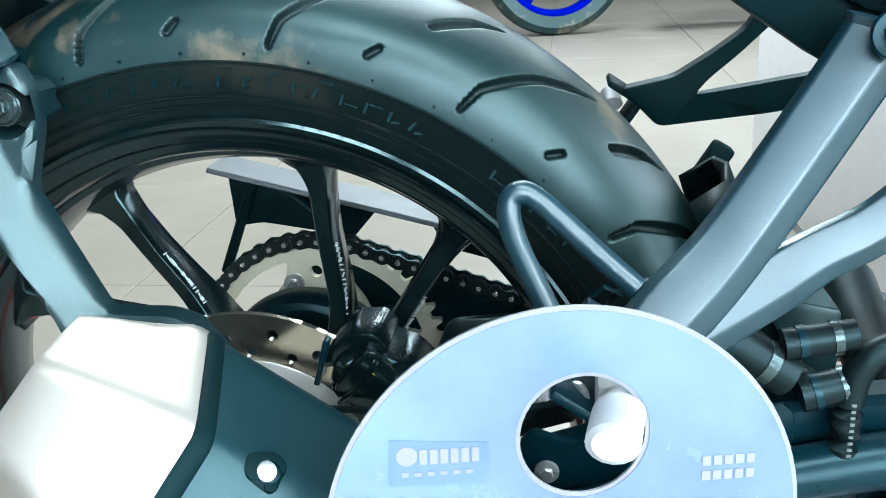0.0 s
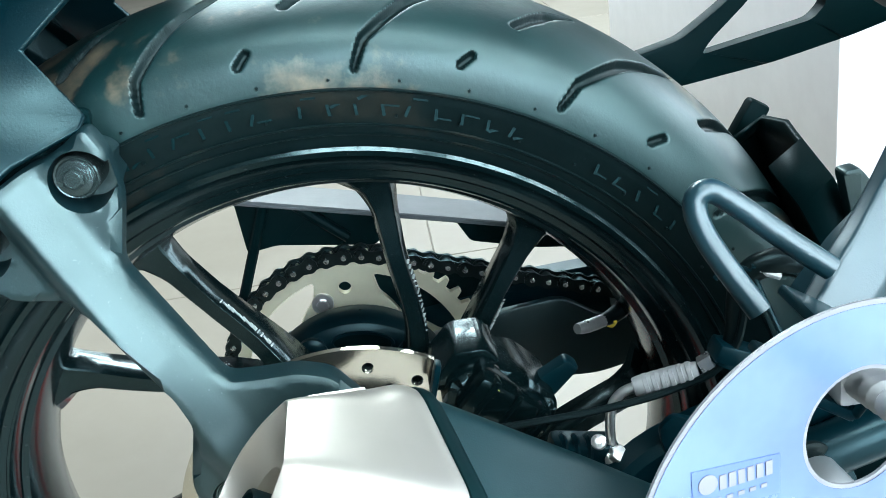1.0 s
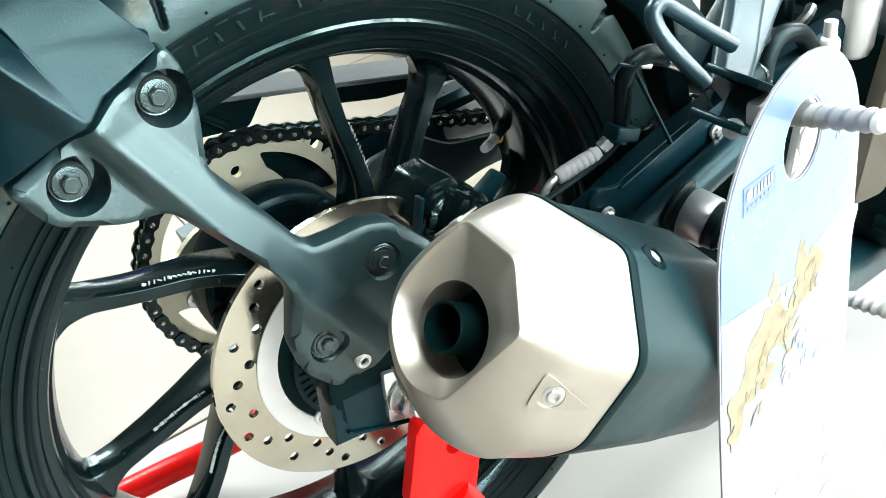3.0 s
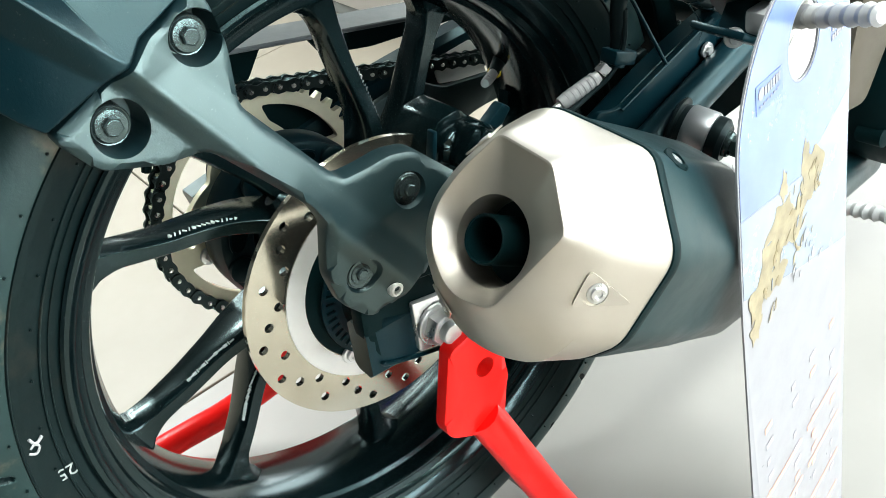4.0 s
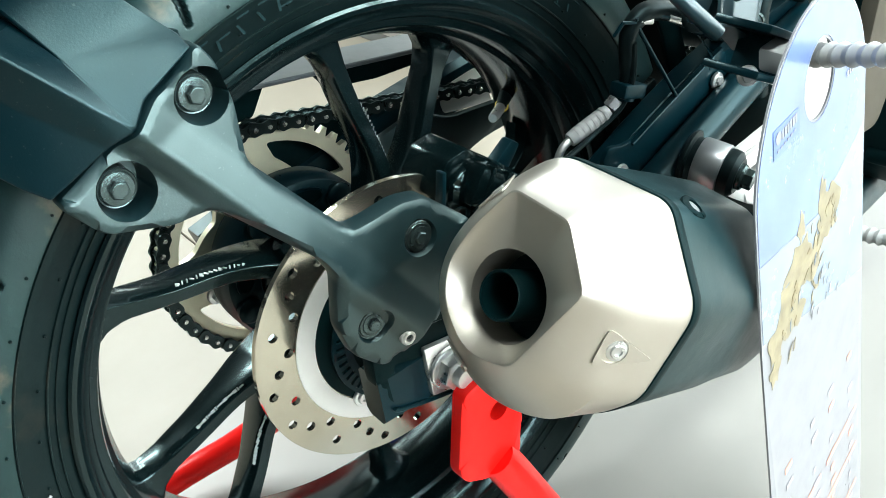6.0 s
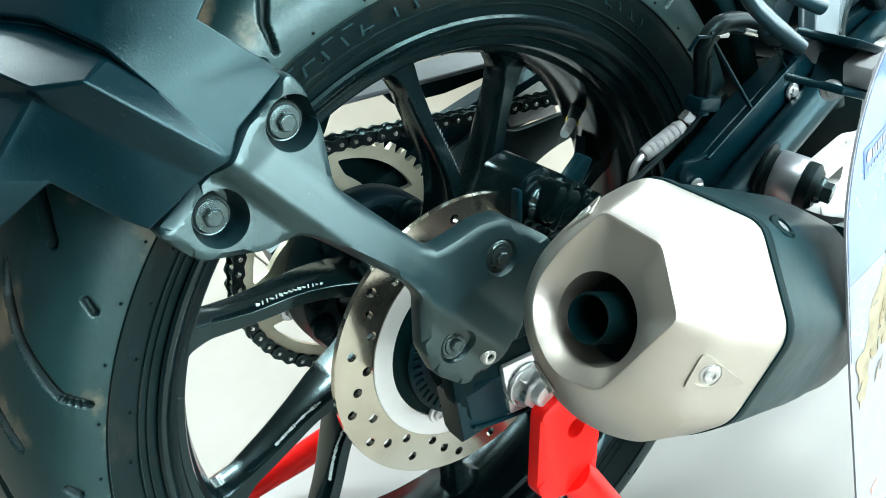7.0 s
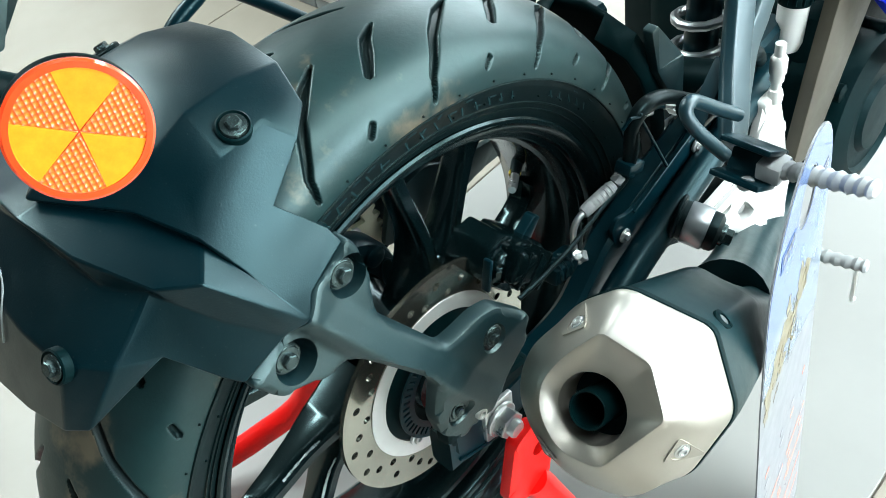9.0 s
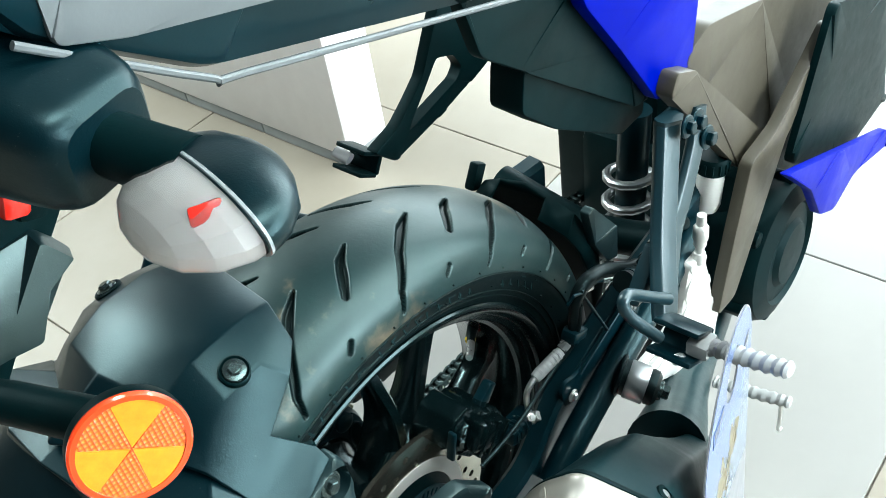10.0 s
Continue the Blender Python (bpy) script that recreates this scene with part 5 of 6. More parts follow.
hose = part("brake_hose", tube([(0.2000, -0.0940, 0.4450), (0.2120, -0.0955, 0.4520), (0.2180, -0.0960, 0.4650), (0.2195, -0.0965, 0.4850), (0.2240, -0.0975, 0.4990), (0.2390, -0.0985, 0.5050), (0.2600, -0.0985, 0.4980), (0.2810, -0.0985, 0.4840), (0.3200, -0.0980, 0.4540), (0.360, -0.095, 0.430)], [0.0042, 0.0048, 0.0052, 0.0056, 0.0066, 0.0076, 0.0078, 0.0078, 0.0078, 0.0078], 14, 6), HOSE, bike, "black brake hose arching over the swing arm")
part("sensor_cable", tube([(0.060, -0.1000, 0.4330), (0.090, -0.1020, 0.4340), (0.130, -0.1000, 0.4330), (0.165, -0.0960, 0.4330), (0.186, -0.0960, 0.4370), (0.205, -0.1000, 0.4460), (0.2180, -0.1020, 0.4640), (0.2220, -0.1020, 0.4900)], 0.0022, 8, 6), HOSE, hose)
sleeve = part("crimp_sleeve", tube([(0.1640, -0.0862, 0.4355), (0.1680, -0.0870, 0.4365), (0.1860, -0.0905, 0.4412), (0.1985, -0.0935, 0.4443)], [0.0050, 0.0058, 0.0058, 0.0050], 18, 3), WRAP, hose, "pale ribbed crimp sleeve")
for k in range(6):
    f = k / 5
    c0, c1 = Vector((0.1710, -0.0876, 0.4373)), Vector((0.1940, -0.0924, 0.4432))
    c = c0.lerp(c1, f)
    part("crimp_ring", turned([(0.0056, -0.0016), (0.0061, -0.0011), (0.0061, 0.0011), (0.0056, 0.0016)], 18), WRAP, sleeve, m=facing(c, c1 - c0))
part("collar", moved(hexagon(0.0062, -0.004, 0.004), facing((0.2040, -0.0942, 0.4478), (0.8, -0.2, 0.55))), ZINC, hose, "bright hose collar")
part("hose_pipe", tube([(0.1490, -0.0880, 0.3960), (0.1490, -0.0860, 0.4100), (0.1510, -0.0850, 0.4240), (0.1570, -0.0855, 0.4325), (0.1650, -0.0864, 0.4358)], 0.0030, 12, 5), ZINC, hose, "bright bent brake pipe")
part("hose_clip", join(moved(block(0.024, 0.016, 0.011, 0.002), pose(0.2170, -0.0970, 0.4540, 0, 24, 0)), moved(turned([(0.0085, -0.006), (0.0085, 0.006)], 20), pose(0.2140, -0.0960, 0.4540, 0, 24, 0))), FRAMEMETAL, hose, "dark hose clip")
part("banjo_bolt", join(moved(turned([(0.0066, -0.008), (0.0066, 0.003), (0.0056, 0.005)], 18), facing((0.1483, -0.0900, 0.3945), (0.3, -0.7, 0.65))), moved(hexagon(0.0055, 0.004, 0.010), facing((0.1483, -0.0900, 0.3945), (0.3, -0.7, 0.65)))), ZINC, hose, "bright banjo bolt")
union = part("banjo_block", moved(block(0.040, 0.022, 0.018, 0.004), pose(0.1330, -0.0830, 0.3960, 0, 12, 0)), FRAMEMETAL, hose, "dark brake line block")
for k in range(3):
    part("ring", turned([(0.0105, -0.0018), (0.0118, 0), (0.0105, 0.0018)], 20), FRAMEMETAL, union, m=facing((0.1200 + k * 0.007, -0.0850, 0.3990 - k * 0.0015), (0.97, 0, -0.2)))
bolt(hose, (0.1400, -0.0960, 0.4100), (-0.2, -0.6, 0.75), 0.0045, "hex", ZINC, "bleed_nipple", "small bright bleed nipple")
guide = part("wire_guide", tube([(0.2080, -0.0970, 0.5000), (0.2150, -0.1000, 0.5080), (0.2250, -0.1020, 0.5040), (0.2510, -0.1130, 0.4350), (0.2950, -0.1120, 0.4480), (0.2780, -0.1080, 0.4800), (0.2480, -0.1040, 0.5000), (0.2250, -0.1020, 0.5060)], 0.0017, 8, 0), FRAMEMETAL, bike, "thin black wire hose guide with bright sleeves")
for a, b in (((0.2290, -0.1026, 0.5036), (0.2400, -0.1036, 0.4990)), ((0.2560, -0.1052, 0.4950), (0.2740, -0.1075, 0.4830))):
    part("wire_sleeve", tube([a, b], 0.0024, 8, 0), ZINC, guide, "bright wire sleeve")

# hose clamps and the thick hose behind the foot rest bracket
sheath = part("thick_hose", tube([(0.334, -0.125, 0.400), (0.333, -0.125, 0.440), (0.335, -0.125, 0.472), (0.350, -0.124, 0.487), (0.380, -0.120, 0.478), (0.410, -0.11, 0.450)], 0.0075, 16, 6), HOSE, bike, "thick black ribbed hose with pale print")
for k in range(9):
    part("print_bar", moved(block(0.0022, 0.0014, 0.0006, 0.0), facing((0.3335, -0.1326, 0.432 + k * 0.0035), (0, -1, 0))), TAILGREY, sheath)
for x0, z0, x1, z1, r in ((0.300, 0.488, 0.334, 0.493, 0.0078), (0.310, 0.461, 0.338, 0.468, 0.0090), (0.262, 0.497, 0.304, 0.470, 0.0110)):
    a0, a1 = Vector((x0, -0.124, z0)), Vector((x1, -0.122, z1))
    cl = part("hose_clamp", tube([a0[:], a1[:]], r, 18, 0), HOSE, sheath, "black hose end with dark clamp bands")
    for f in (0.25, 0.72):
        c0 = a0 + (a1 - a0) * (f - 0.06)
        c1 = a0 + (a1 - a0) * (f + 0.06)
        part("clamp_band", tube([c0[:], c1[:]], r + 0.0007, 18, 0), FRAMEMETAL if f < 0.5 else BOLT, cl)

# hanger bush of the muffler
hm = facing((0.2390, -0.1520, 0.3945), (0.24, -0.93, -0.20))
hanger = part("muffler_hanger", turned([(0.0190, -0.010), (0.0195, -0.009), (0.0195, 0.009), (0.0190, 0.010), (0.0150, 0.0105)], 36), HANGERMETAL, bike, "zinc hanger bush with black rubber ends", m=hm)
part("rubber_ring", join(turned([(0.0200, -0.020), (0.0222, -0.018), (0.0222, -0.016), (0.0190, -0.0145)], 36), turned([(0.0180, -0.0150), (0.0180, -0.0090)], 36)), HOSE, hanger)
part("rubber_end", turned([(0.0175, 0.0100), (0.0180, 0.0130), (0.0175, 0.0180), (0.0135, 0.0215), (0.0120, 0.0210)], 32), HOSE, hanger)
part("hanger_stud", join(turned([(0.0100, 0.019), (0.0100, 0.024), (0.0088, 0.0255)], 24), hexagon(0.0075, 0.0245, 0.0320)), BOLT, hanger)
part("hanger_plate", relief(rounded([(0.205, 0.4000), (0.262, 0.4100), (0.275, 0.3750), (0.250, 0.3600), (0.206, 0.3700)], 0.010, 4), 0.005, edge=0.0015), FRAMEMETAL, hanger, m=hm.inverted() @ side_plane(-0.1320))

# ---- right pillion foot rest bracket
BLADE = rounded([(-1, 0.25), (-0.92, -0.22), (0.20, -0.62), (0.86, -0.34), (1, 0.02), (0.86, 0.5), (-0.8, 0.5)], 0.10, 3)
br = part("pillion_bracket", sweep([(0.3300, -0.1300, 0.6420), (0.3230, -0.1320, 0.6270), (0.2720, -0.1580, 0.5570), (0.2450, -0.1740, 0.5290), (0.2240, -0.1860, 0.5120)], BLADE, 6, (0, 1, 0), [0.0170, 0.0165, 0.0165, 0.0180, 0.0160]), CAST, bike, "grey cast pillion foot rest bracket", 22)
part("lower_arm", sweep([(0.3850, -0.1300, 0.6200), (0.3700, -0.1360, 0.5900), (0.3340, -0.1440, 0.5570), (0.3060, -0.1500, 0.5430), (0.2830, -0.1580, 0.5310), (0.2420, -0.1760, 0.5130)], BLADE, 6, (0, 1, 0), [0.0110, 0.0120, 0.0125, 0.0130, 0.0150, 0.0160]), CAST, br, "", 22)
part("web", relief(rounded([(0.2250, 0.5120), (0.2450, 0.5380), (0.2650, 0.5560), (0.2690, 0.5470), (0.2770, 0.5425), (0.2930, 0.5470), (0.2800, 0.5330), (0.2560, 0.5120)], 0.005, 4), 0.014, edge=0.004), CAST, br, m=side_plane(-0.1590))
loop = smooth_path([(0.2250, -0.1880, 0.5420), (0.2080, -0.1820, 0.5560), (0.1850, -0.1750, 0.5760), (0.1760, -0.1745, 0.5800), (0.1715, -0.1760, 0.5740), (0.1750, -0.1830, 0.5600), (0.1900, -0.1985, 0.5330)], 5)
part("heel_guard_rod", tube([p[:] for p in loop], 0.0052, 14, 0), CAST, br, "bent grey heel guard rod")
clevis = part("clevis", join(moved(block(0.034, 0.040, 0.005, 0.0015), pose(0.2170, -0.2060, 0.5270, 0, 34, 0)), moved(block(0.034, 0.040, 0.005, 0.0015), pose(0.2040, -0.2060, 0.5030, 0, 34, 0)), moved(block(0.006, 0.040, 0.030, 0.0015), pose(0.2250, -0.2060, 0.5060, 0, 34, 0))), FRAMEMETAL, br, "dark foot rest clevis")
bolt(br, (0.2005, -0.2110, 0.5040), (-0.5, -0.5, 0.1), 0.0066, "hex", ZINC)
bolt(br, (0.3290, -0.1460, 0.6380), (0, -1, 0.1), 0.0105, "hex", FRAMEMETAL)
peg = part("pillion_peg", join(moved(block(0.022, 0.020, 0.016, 0.003), pose(0.2180, -0.2230, 0.5120)), tube([(0.2190, -0.2270, 0.5120), (0.2140, -0.2600, 0.5235), (0.2100, -0.3000, 0.5350)], [0.0070, 0.0074, 0.0066], 16, 10, flat=0.75, ridges=0.0022, every=1)), WRAP, br, "ribbed pale foot peg")

# left bracket and guard loop, seen past the wheel
bl = part("far_pillion_bracket", relief(rounded([(0.234, 0.5680), (0.262, 0.5390), (0.344, 0.5480), (0.403, 0.5590), (0.440, 0.5680), (0.440, 0.6000), (0.410, 0.6500), (0.360, 0.6700), (0.342, 0.6420), (0.321, 0.6090), (0.299, 0.5930), (0.272, 0.5760)], 0.006, 4), 0.014, [rounded([(0.287, 0.5620), (0.296, 0.5730), (0.318, 0.5920), (0.345, 0.6180), (0.372, 0.6070), (0.383, 0.5870), (0.372, 0.5760)], 0.005, 3)], edge=0.003), DARK, bike, "black cast pillion foot rest bracket on the far side", m=side_plane(0.1430))
part("clevis", join(moved(block(0.026, 0.040, 0.005, 0.0015), pose(0.2370, 0.1700, 0.5640, 0, 34, 0)), moved(block(0.026, 0.040, 0.005, 0.0015), pose(0.2250, 0.1700, 0.5440, 0, 34, 0)), moved(block(0.006, 0.040, 0.024, 0.0015), pose(0.2430, 0.1700, 0.5470, 0, 34, 0))), DARK, bl, m=side_plane(0.1430).inverted())
part("far_peg", tube([(0.2310, 0.1800, 0.5500), (0.2290, 0.1980, 0.5560)], 0.0075, 14, 0, flat=0.75), WRAP, bl, "pale folded foot peg", m=side_plane(0.1430).inverted())
part("far_heel_loop", tube([(-0.0700, 0.1400, 0.5800), (-0.0290, 0.1400, 0.6400), (0.0080, 0.1400, 0.6600), (0.0330, 0.1400, 0.6580), (0.1000, 0.1400, 0.5900), (0.1500, 0.1400, 0.5400)], 0.0062, 14, 6), FRAMEMETAL, bike, "bent black tube guard on the far side")

# chain guard and the swing arm's far details
cg = part("chain_guard", relief(rounded([(-0.0720, 0.5195), (0.1390, 0.4660), (0.2500, 0.4380), (0.2500, 0.4180), (0.1500, 0.4330), (0.1000, 0.4470), (0.0880, 0.4700), (0.0480, 0.4790), (0.0280, 0.4560), (-0.0460, 0.4680), (-0.0690, 0.4650)], 0.004, 3), 0.004, step=0.02, edge=0.001), DARK, bike, "black plastic chain guard", m=side_plane(0.1360))
part("top_flange", sweep([(-0.0720, 0.1180, 0.5215), (0.0300, 0.1180, 0.4960), (0.1390, 0.1180, 0.4680), (0.2500, 0.1180, 0.4400)], rect(0.044, 0.0040, 0.0010), 3), TAILGREY, cg, "grey upper flange", m=side_plane(0.1360).inverted())
for x0, z0, x1, z1 in ((-0.0480, 0.5060, -0.0800, 0.4280), (-0.0320, 0.5040, 0.0080, 0.4680)):
    part("guard_strut", tube([(x0, 0.1310, z0), (x1, 0.1310, z1)], 0.0042, 10, 0), DARK, cg, m=side_plane(0.1360).inverted())
part("chain_slider", relief(rounded([(0.2020, 0.3860), (0.2170, 0.3980), (0.2500, 0.4000), (0.2590, 0.3820), (0.2630, 0.3550), (0.2040, 0.3720)], 0.004, 3), 0.006, edge=0.0015), MILK, bike, "pale chain slider plate", m=side_plane(0.1250))
part("inner_fender_plate", relief(rounded([(0.085, 0.3500), (0.105, 0.4000), (0.160, 0.4050), (0.192, 0.3820), (0.262, 0.3680), (0.310, 0.3560), (0.310, 0.3380), (0.225, 0.3420), (0.184, 0.3340), (0.130, 0.3380)], 0.01, 4), 0.006, edge=0.002), PLASTIC, bike, "dark plate of the far swing arm", m=side_plane(0.1000))

# inner fender in front of the wheel
fr = []
for ad, r0, w in ((-4, 0.338, 0.060), (8, 0.338, 0.066), (18, 0.339, 0.068), (25, 0.341, 0.066), (30, 0.343, 0.058), (33, 0.346, 0.030)):
    a = radians(ad)
    row = []
    for t in (-1, -0.92, -0.6, 0, 0.6, 0.92, 1):
        r = r0 - (0.030 if abs(t) == 1 else 0.006 * abs(t))
        row.append((r * math.cos(a), t * w, ZA + r * math.sin(a)))
    fr.append(row)
fen = part("inner_fender", grid_bm(fr, False), DARK, bike, "black plastic inner fender ahead of the tyre", 30)
s2 = fen.modifiers.new("wall", "SOLIDIFY")
s2.thickness = 0.004
part("fender_nub", moved(block(0.016, 0.012, 0.030, 0.003), pose(0.2905, 0.0640, 0.5310, 0, 32, 0)), DARK, fen)
part("fender_flank", relief(rounded([(0.2880, 0.5380), (0.2980, 0.5390), (0.3420, 0.4820), (0.3420, 0.4400), (0.3220, 0.4480), (0.2990, 0.4890)], 0.003, 3), 0.010, edge=0.002), PLASTIC, fen, m=side_plane(-0.0720))

# shock absorber
shock = part("shock_absorber", tube([(0.480, 0.0, 0.200), (0.505, 0.0, 0.500)], 0.019, 20, 0), FRAMEMETAL, bike, "shock absorber with a grey coil spring")
coil = [(0.484 + 0.018 * t / 40 + 0.032 * math.cos(t * 0.9), 0.032 * math.sin(t * 0.9), 0.215 + 0.0052 * t) for t in range(0, 42)]
part("coil_spring", tube(coil, 0.0056, 10, 2), HANGERMETAL, shock, "grey steel coil spring")

part("inner_frame", moved(block(0.10, 0.150, 0.50, 0.010), pose(0.615, 0.078, 0.420)), DARK, bike, "dark inner frame behind the shock absorber")

# frame, engine side and fairings ahead
side_frame = part("frame_side", relief(rounded([(0.380, 0.6620), (0.430, 0.6750), (0.543, 0.6430), (0.830, 0.5000), (0.774, 0.4580), (0.672, 0.4280), (0.640, 0.3980), (0.432, 0.6130)], 0.010, 4), 0.030, edge=0.002), BRONZE, bike, "bronze grey side frame plate", m=side_plane(-0.1150))
part("frame_rib", relief(rounded([(0.340, 0.6800), (0.374, 0.6640), (0.606, 0.4300), (0.560, 0.4380), (0.500, 0.4670), (0.330, 0.6620)], 0.006, 3), 0.016, edge=0.002), BRONZE, side_frame, m=pose(0, 0, 0.016))
part("peg_plate", relief(rounded([(0.724, 0.5320), (0.661, 0.5650), (0.545, 0.5000), (0.478, 0.4970), (0.453, 0.4140), (0.428, 0.3120), (0.472, 0.3060), (0.517, 0.3800), (0.572, 0.4720)], 0.010, 4), 0.014, edge=0.002), BRONZE, side_frame, "bronze grey foot rest plate", m=pose(0, 0, 0.036))
engine = part("engine_cover", turned([(0.098, -0.06), (0.098, 0.000), (0.092, 0.012), (0.070, 0.020), (0.066, 0.014), (0.046, 0.016), (0.040, 0.022), (0.0, 0.024)], 56), DARK, bike, "black round engine side cover", m=facing((0.605, -0.145, 0.272), (0, -1, 0.05)))
for k in range(6):
    a = radians(60 * k + 15)
    part("cover_boss", turned([(0.010, -0.02), (0.010, 0.006), (0.006, 0.008)], 14), DARK, engine, m=pose(0.096 * math.cos(a), 0.096 * math.sin(a), 0.0))
part("crankcase", moved(block(0.34, 0.22, 0.24, 0.02), pose(0.72, 0.0, 0.29)), DARK, bike, "dark engine crankcase")
part("air_box", relief(rounded([(0.182, 0.7600), (0.176, 0.7270), (0.218, 0.6870), (0.318, 0.6170), (0.358, 0.6160), (0.360, 0.6600), (0.300, 0.7200), (0.210, 0.7900)], 0.006, 3), 0.03, edge=0.002), DARK, bike, "black battery tray under the seat", m=side_plane(-0.0900))
part("under_seat_panel", relief(rounded([(0.110, 0.8560), (0.250, 0.8050), (0.310, 0.7150), (0.352, 0.6400), (0.329, 0.6430), (0.170, 0.7700), (0.125, 0.8060)], 0.006, 3), 0.010, edge=0.002), DARK, bike, "black under seat panel", m=side_plane(-0.1000))
part("tail_cowl_lower", relief(rounded([(0.215, 0.8400), (0.225, 0.7960), (0.274, 0.7340), (0.337, 0.6490), (0.352, 0.6470), (0.399, 0.6530), (0.406, 0.7130), (0.430, 0.7800)], 0.008, 4), 0.012, edge=0.002), BLUE, bike, "blue painted side cowl", m=side_plane(-0.1150))
part("inner_cowl", relief(rounded([(0.6400, 0.6000), (0.8400, 0.5200), (0.9400, 0.3000), (0.7600, 0.3000), (0.5710, 0.4370)], 0.012, 3), 0.012, step=0.05, edge=0.004), DARK, bike, "black inner cowl behind the blue fairing", m=side_plane(-0.1620))
part("blue_fairing", relief(rounded([(0.4650, 0.5060), (0.6400, 0.4200), (0.8400, 0.3220), (0.8600, 0.2820), (0.7050, 0.3380), (0.6480, 0.3240), (0.5950, 0.3560), (0.5450, 0.4300)], 0.010, 4), 0.012, edge=0.003), BLUE, bike, "blue lower fairing panel", m=side_plane(-0.1950))
reservoir = part("brake_reservoir", turned([(0.0060, -0.044), (0.0115, -0.040), (0.0142, -0.032), (0.0150, 0.010), (0.0150, 0.014)], 28), MILK, bike, "milky brake fluid reservoir with a black cap", m=pose(0.4705, -0.1100, 0.4680, 0, 6, 0))
cap_top = part("reservoir_cap", turned([(0.0166, 0.010), (0.0174, 0.012), (0.0174, 0.026), (0.0160, 0.029), (0.0, 0.0295)], 28), DARK, reservoir)
for k in range(14):
    part("cap_rib", moved(block(0.0024, 0.0024, 0.012, 0.0004), pose(0.0174 * math.cos(k * 0.449), 0.0174 * math.sin(k * 0.449), 0.019)), DARK, cap_top)
for p in ((0.3560, -0.1420, 0.6250), (0.3800, -0.1420, 0.5920)):
    bolt(bike, p, (0, -1, 0.1), 0.0120, "hex", FRAMEMETAL, "frame_bolt", "dark hex frame bolt")
carrier = part("foot_rest_carrier", relief(rounded([(0.258, 0.3780), (0.290, 0.3740), (0.333, 0.3760), (0.356, 0.3660), (0.362, 0.4000), (0.370, 0.4360), (0.398, 0.4340), (0.420, 0.3780), (0.434, 0.3300), (0.452, 0.3000), (0.450, 0.2300), (0.437, 0.1700), (0.405, 0.1980), (0.345, 0.2860), (0.300, 0.3180), (0.262, 0.3520)], 0.006, 4), 0.010, [rounded([(0.334, 0.3280), (0.349, 0.3310), (0.371, 0.3010), (0.364, 0.2960), (0.345, 0.3040)], 0.004, 3), rounded([(0.290, 0.3540), (0.322, 0.3560), (0.318, 0.3430), (0.300, 0.3420)], 0.003, 3)], step=0.012, edge=0.003), ALLOY, bike, "bare cast aluminium foot rest carrier", m=side_plane(-0.1420))
part("stiffening_rib", sweep([(0.262, 0.3700, 0.003), (0.300, 0.3690, 0.003), (0.334, 0.3700, 0.003), (0.357, 0.3590, 0.003)], rect(0.009, 0.010, 0.003), 4), ALLOY, carrier)
part("carrier_boss", turned([(0.014, -0.006), (0.014, 0.004), (0.011, 0.006), (0.0075, 0.0055)], 24), ALLOY, carrier, m=Matrix.Translation((0.382, 0.262, 0.0)))
bolt(carrier, (0.4115, 0.2370, 0.004), (0, 0, 1), 0.0075, "hex", ZINC)
part("master_cylinder", turned([(0.0045, -0.034), (0.0070, -0.032), (0.0076, -0.025), (0.0060, -0.019), (0.0048, -0.018), (0.0048, -0.010), (0.0066, -0.009), (0.0066, -0.002), (0.0080, 0.0), (0.0080, 0.014), (0.0062, 0.017), (0.0050, 0.018), (0.0050, 0.030)], 24), ALLOY, bike, "bare stepped brake master cylinder", m=facing((0.3880, -0.1400, 0.4600), (0.03, 0.02, 1)))
rider_peg = part("rider_peg", tube([(0.3880, -0.1700, 0.2500), (0.3900, -0.2070, 0.2560), (0.3930, -0.2560, 0.2640)], [0.0066, 0.0066, 0.0060], 16, 11, flat=0.8, ridges=0.0020, every=1), WRAP, bike, "ribbed pale rider foot peg with a wire feeler")
part("feeler", tube([(0.3930, -0.2460, 0.2580), (0.3940, -0.2470, 0.2300), (0.3960, -0.2470, 0.2060), (0.4020, -0.2480, 0.2030)], 0.0024, 8, 4), ZINC, rider_peg)

# ---- tail unit above
tail = part("tail_cowl", relief(rounded([(-0.1360, 0.9590), (-0.0740, 0.9120), (0.1220, 0.8480), (0.3000, 0.7900), (0.3400, 0.8800), (0.1000, 0.9800), (-0.1800, 1.0700), (-0.2400, 1.0600)], 0.010, 4), 0.20, step=0.04, edge=0.010), FRAMEMETAL, bike, "dark tail cowl with a grey lower lip", m=side_plane(-0.1080))
part("upper_panel", relief(rounded([(-0.136, 0.9600), (-0.106, 0.9480), (0.020, 0.9130), (0.010, 0.9600), (-0.132, 1.0100)], 0.004, 3), 0.004, step=0.02, edge=0.0015), TAILGREY, tail, "grey upper tail panel", m=pose(0, 0, 0.003))
part("lip", sweep([(-0.1500, -0.1080, 0.9680), (-0.0760, -0.1120, 0.9120), (-0.0600, -0.1125, 0.9060), (0.1220, -0.1120, 0.8480), (0.2600, -0.1100, 0.8030)], rect(0.0036, 0.0036, 0.0010), 4), TAILGREY, tail, "grey lower lip", m=side_plane(-0.1080).inverted())
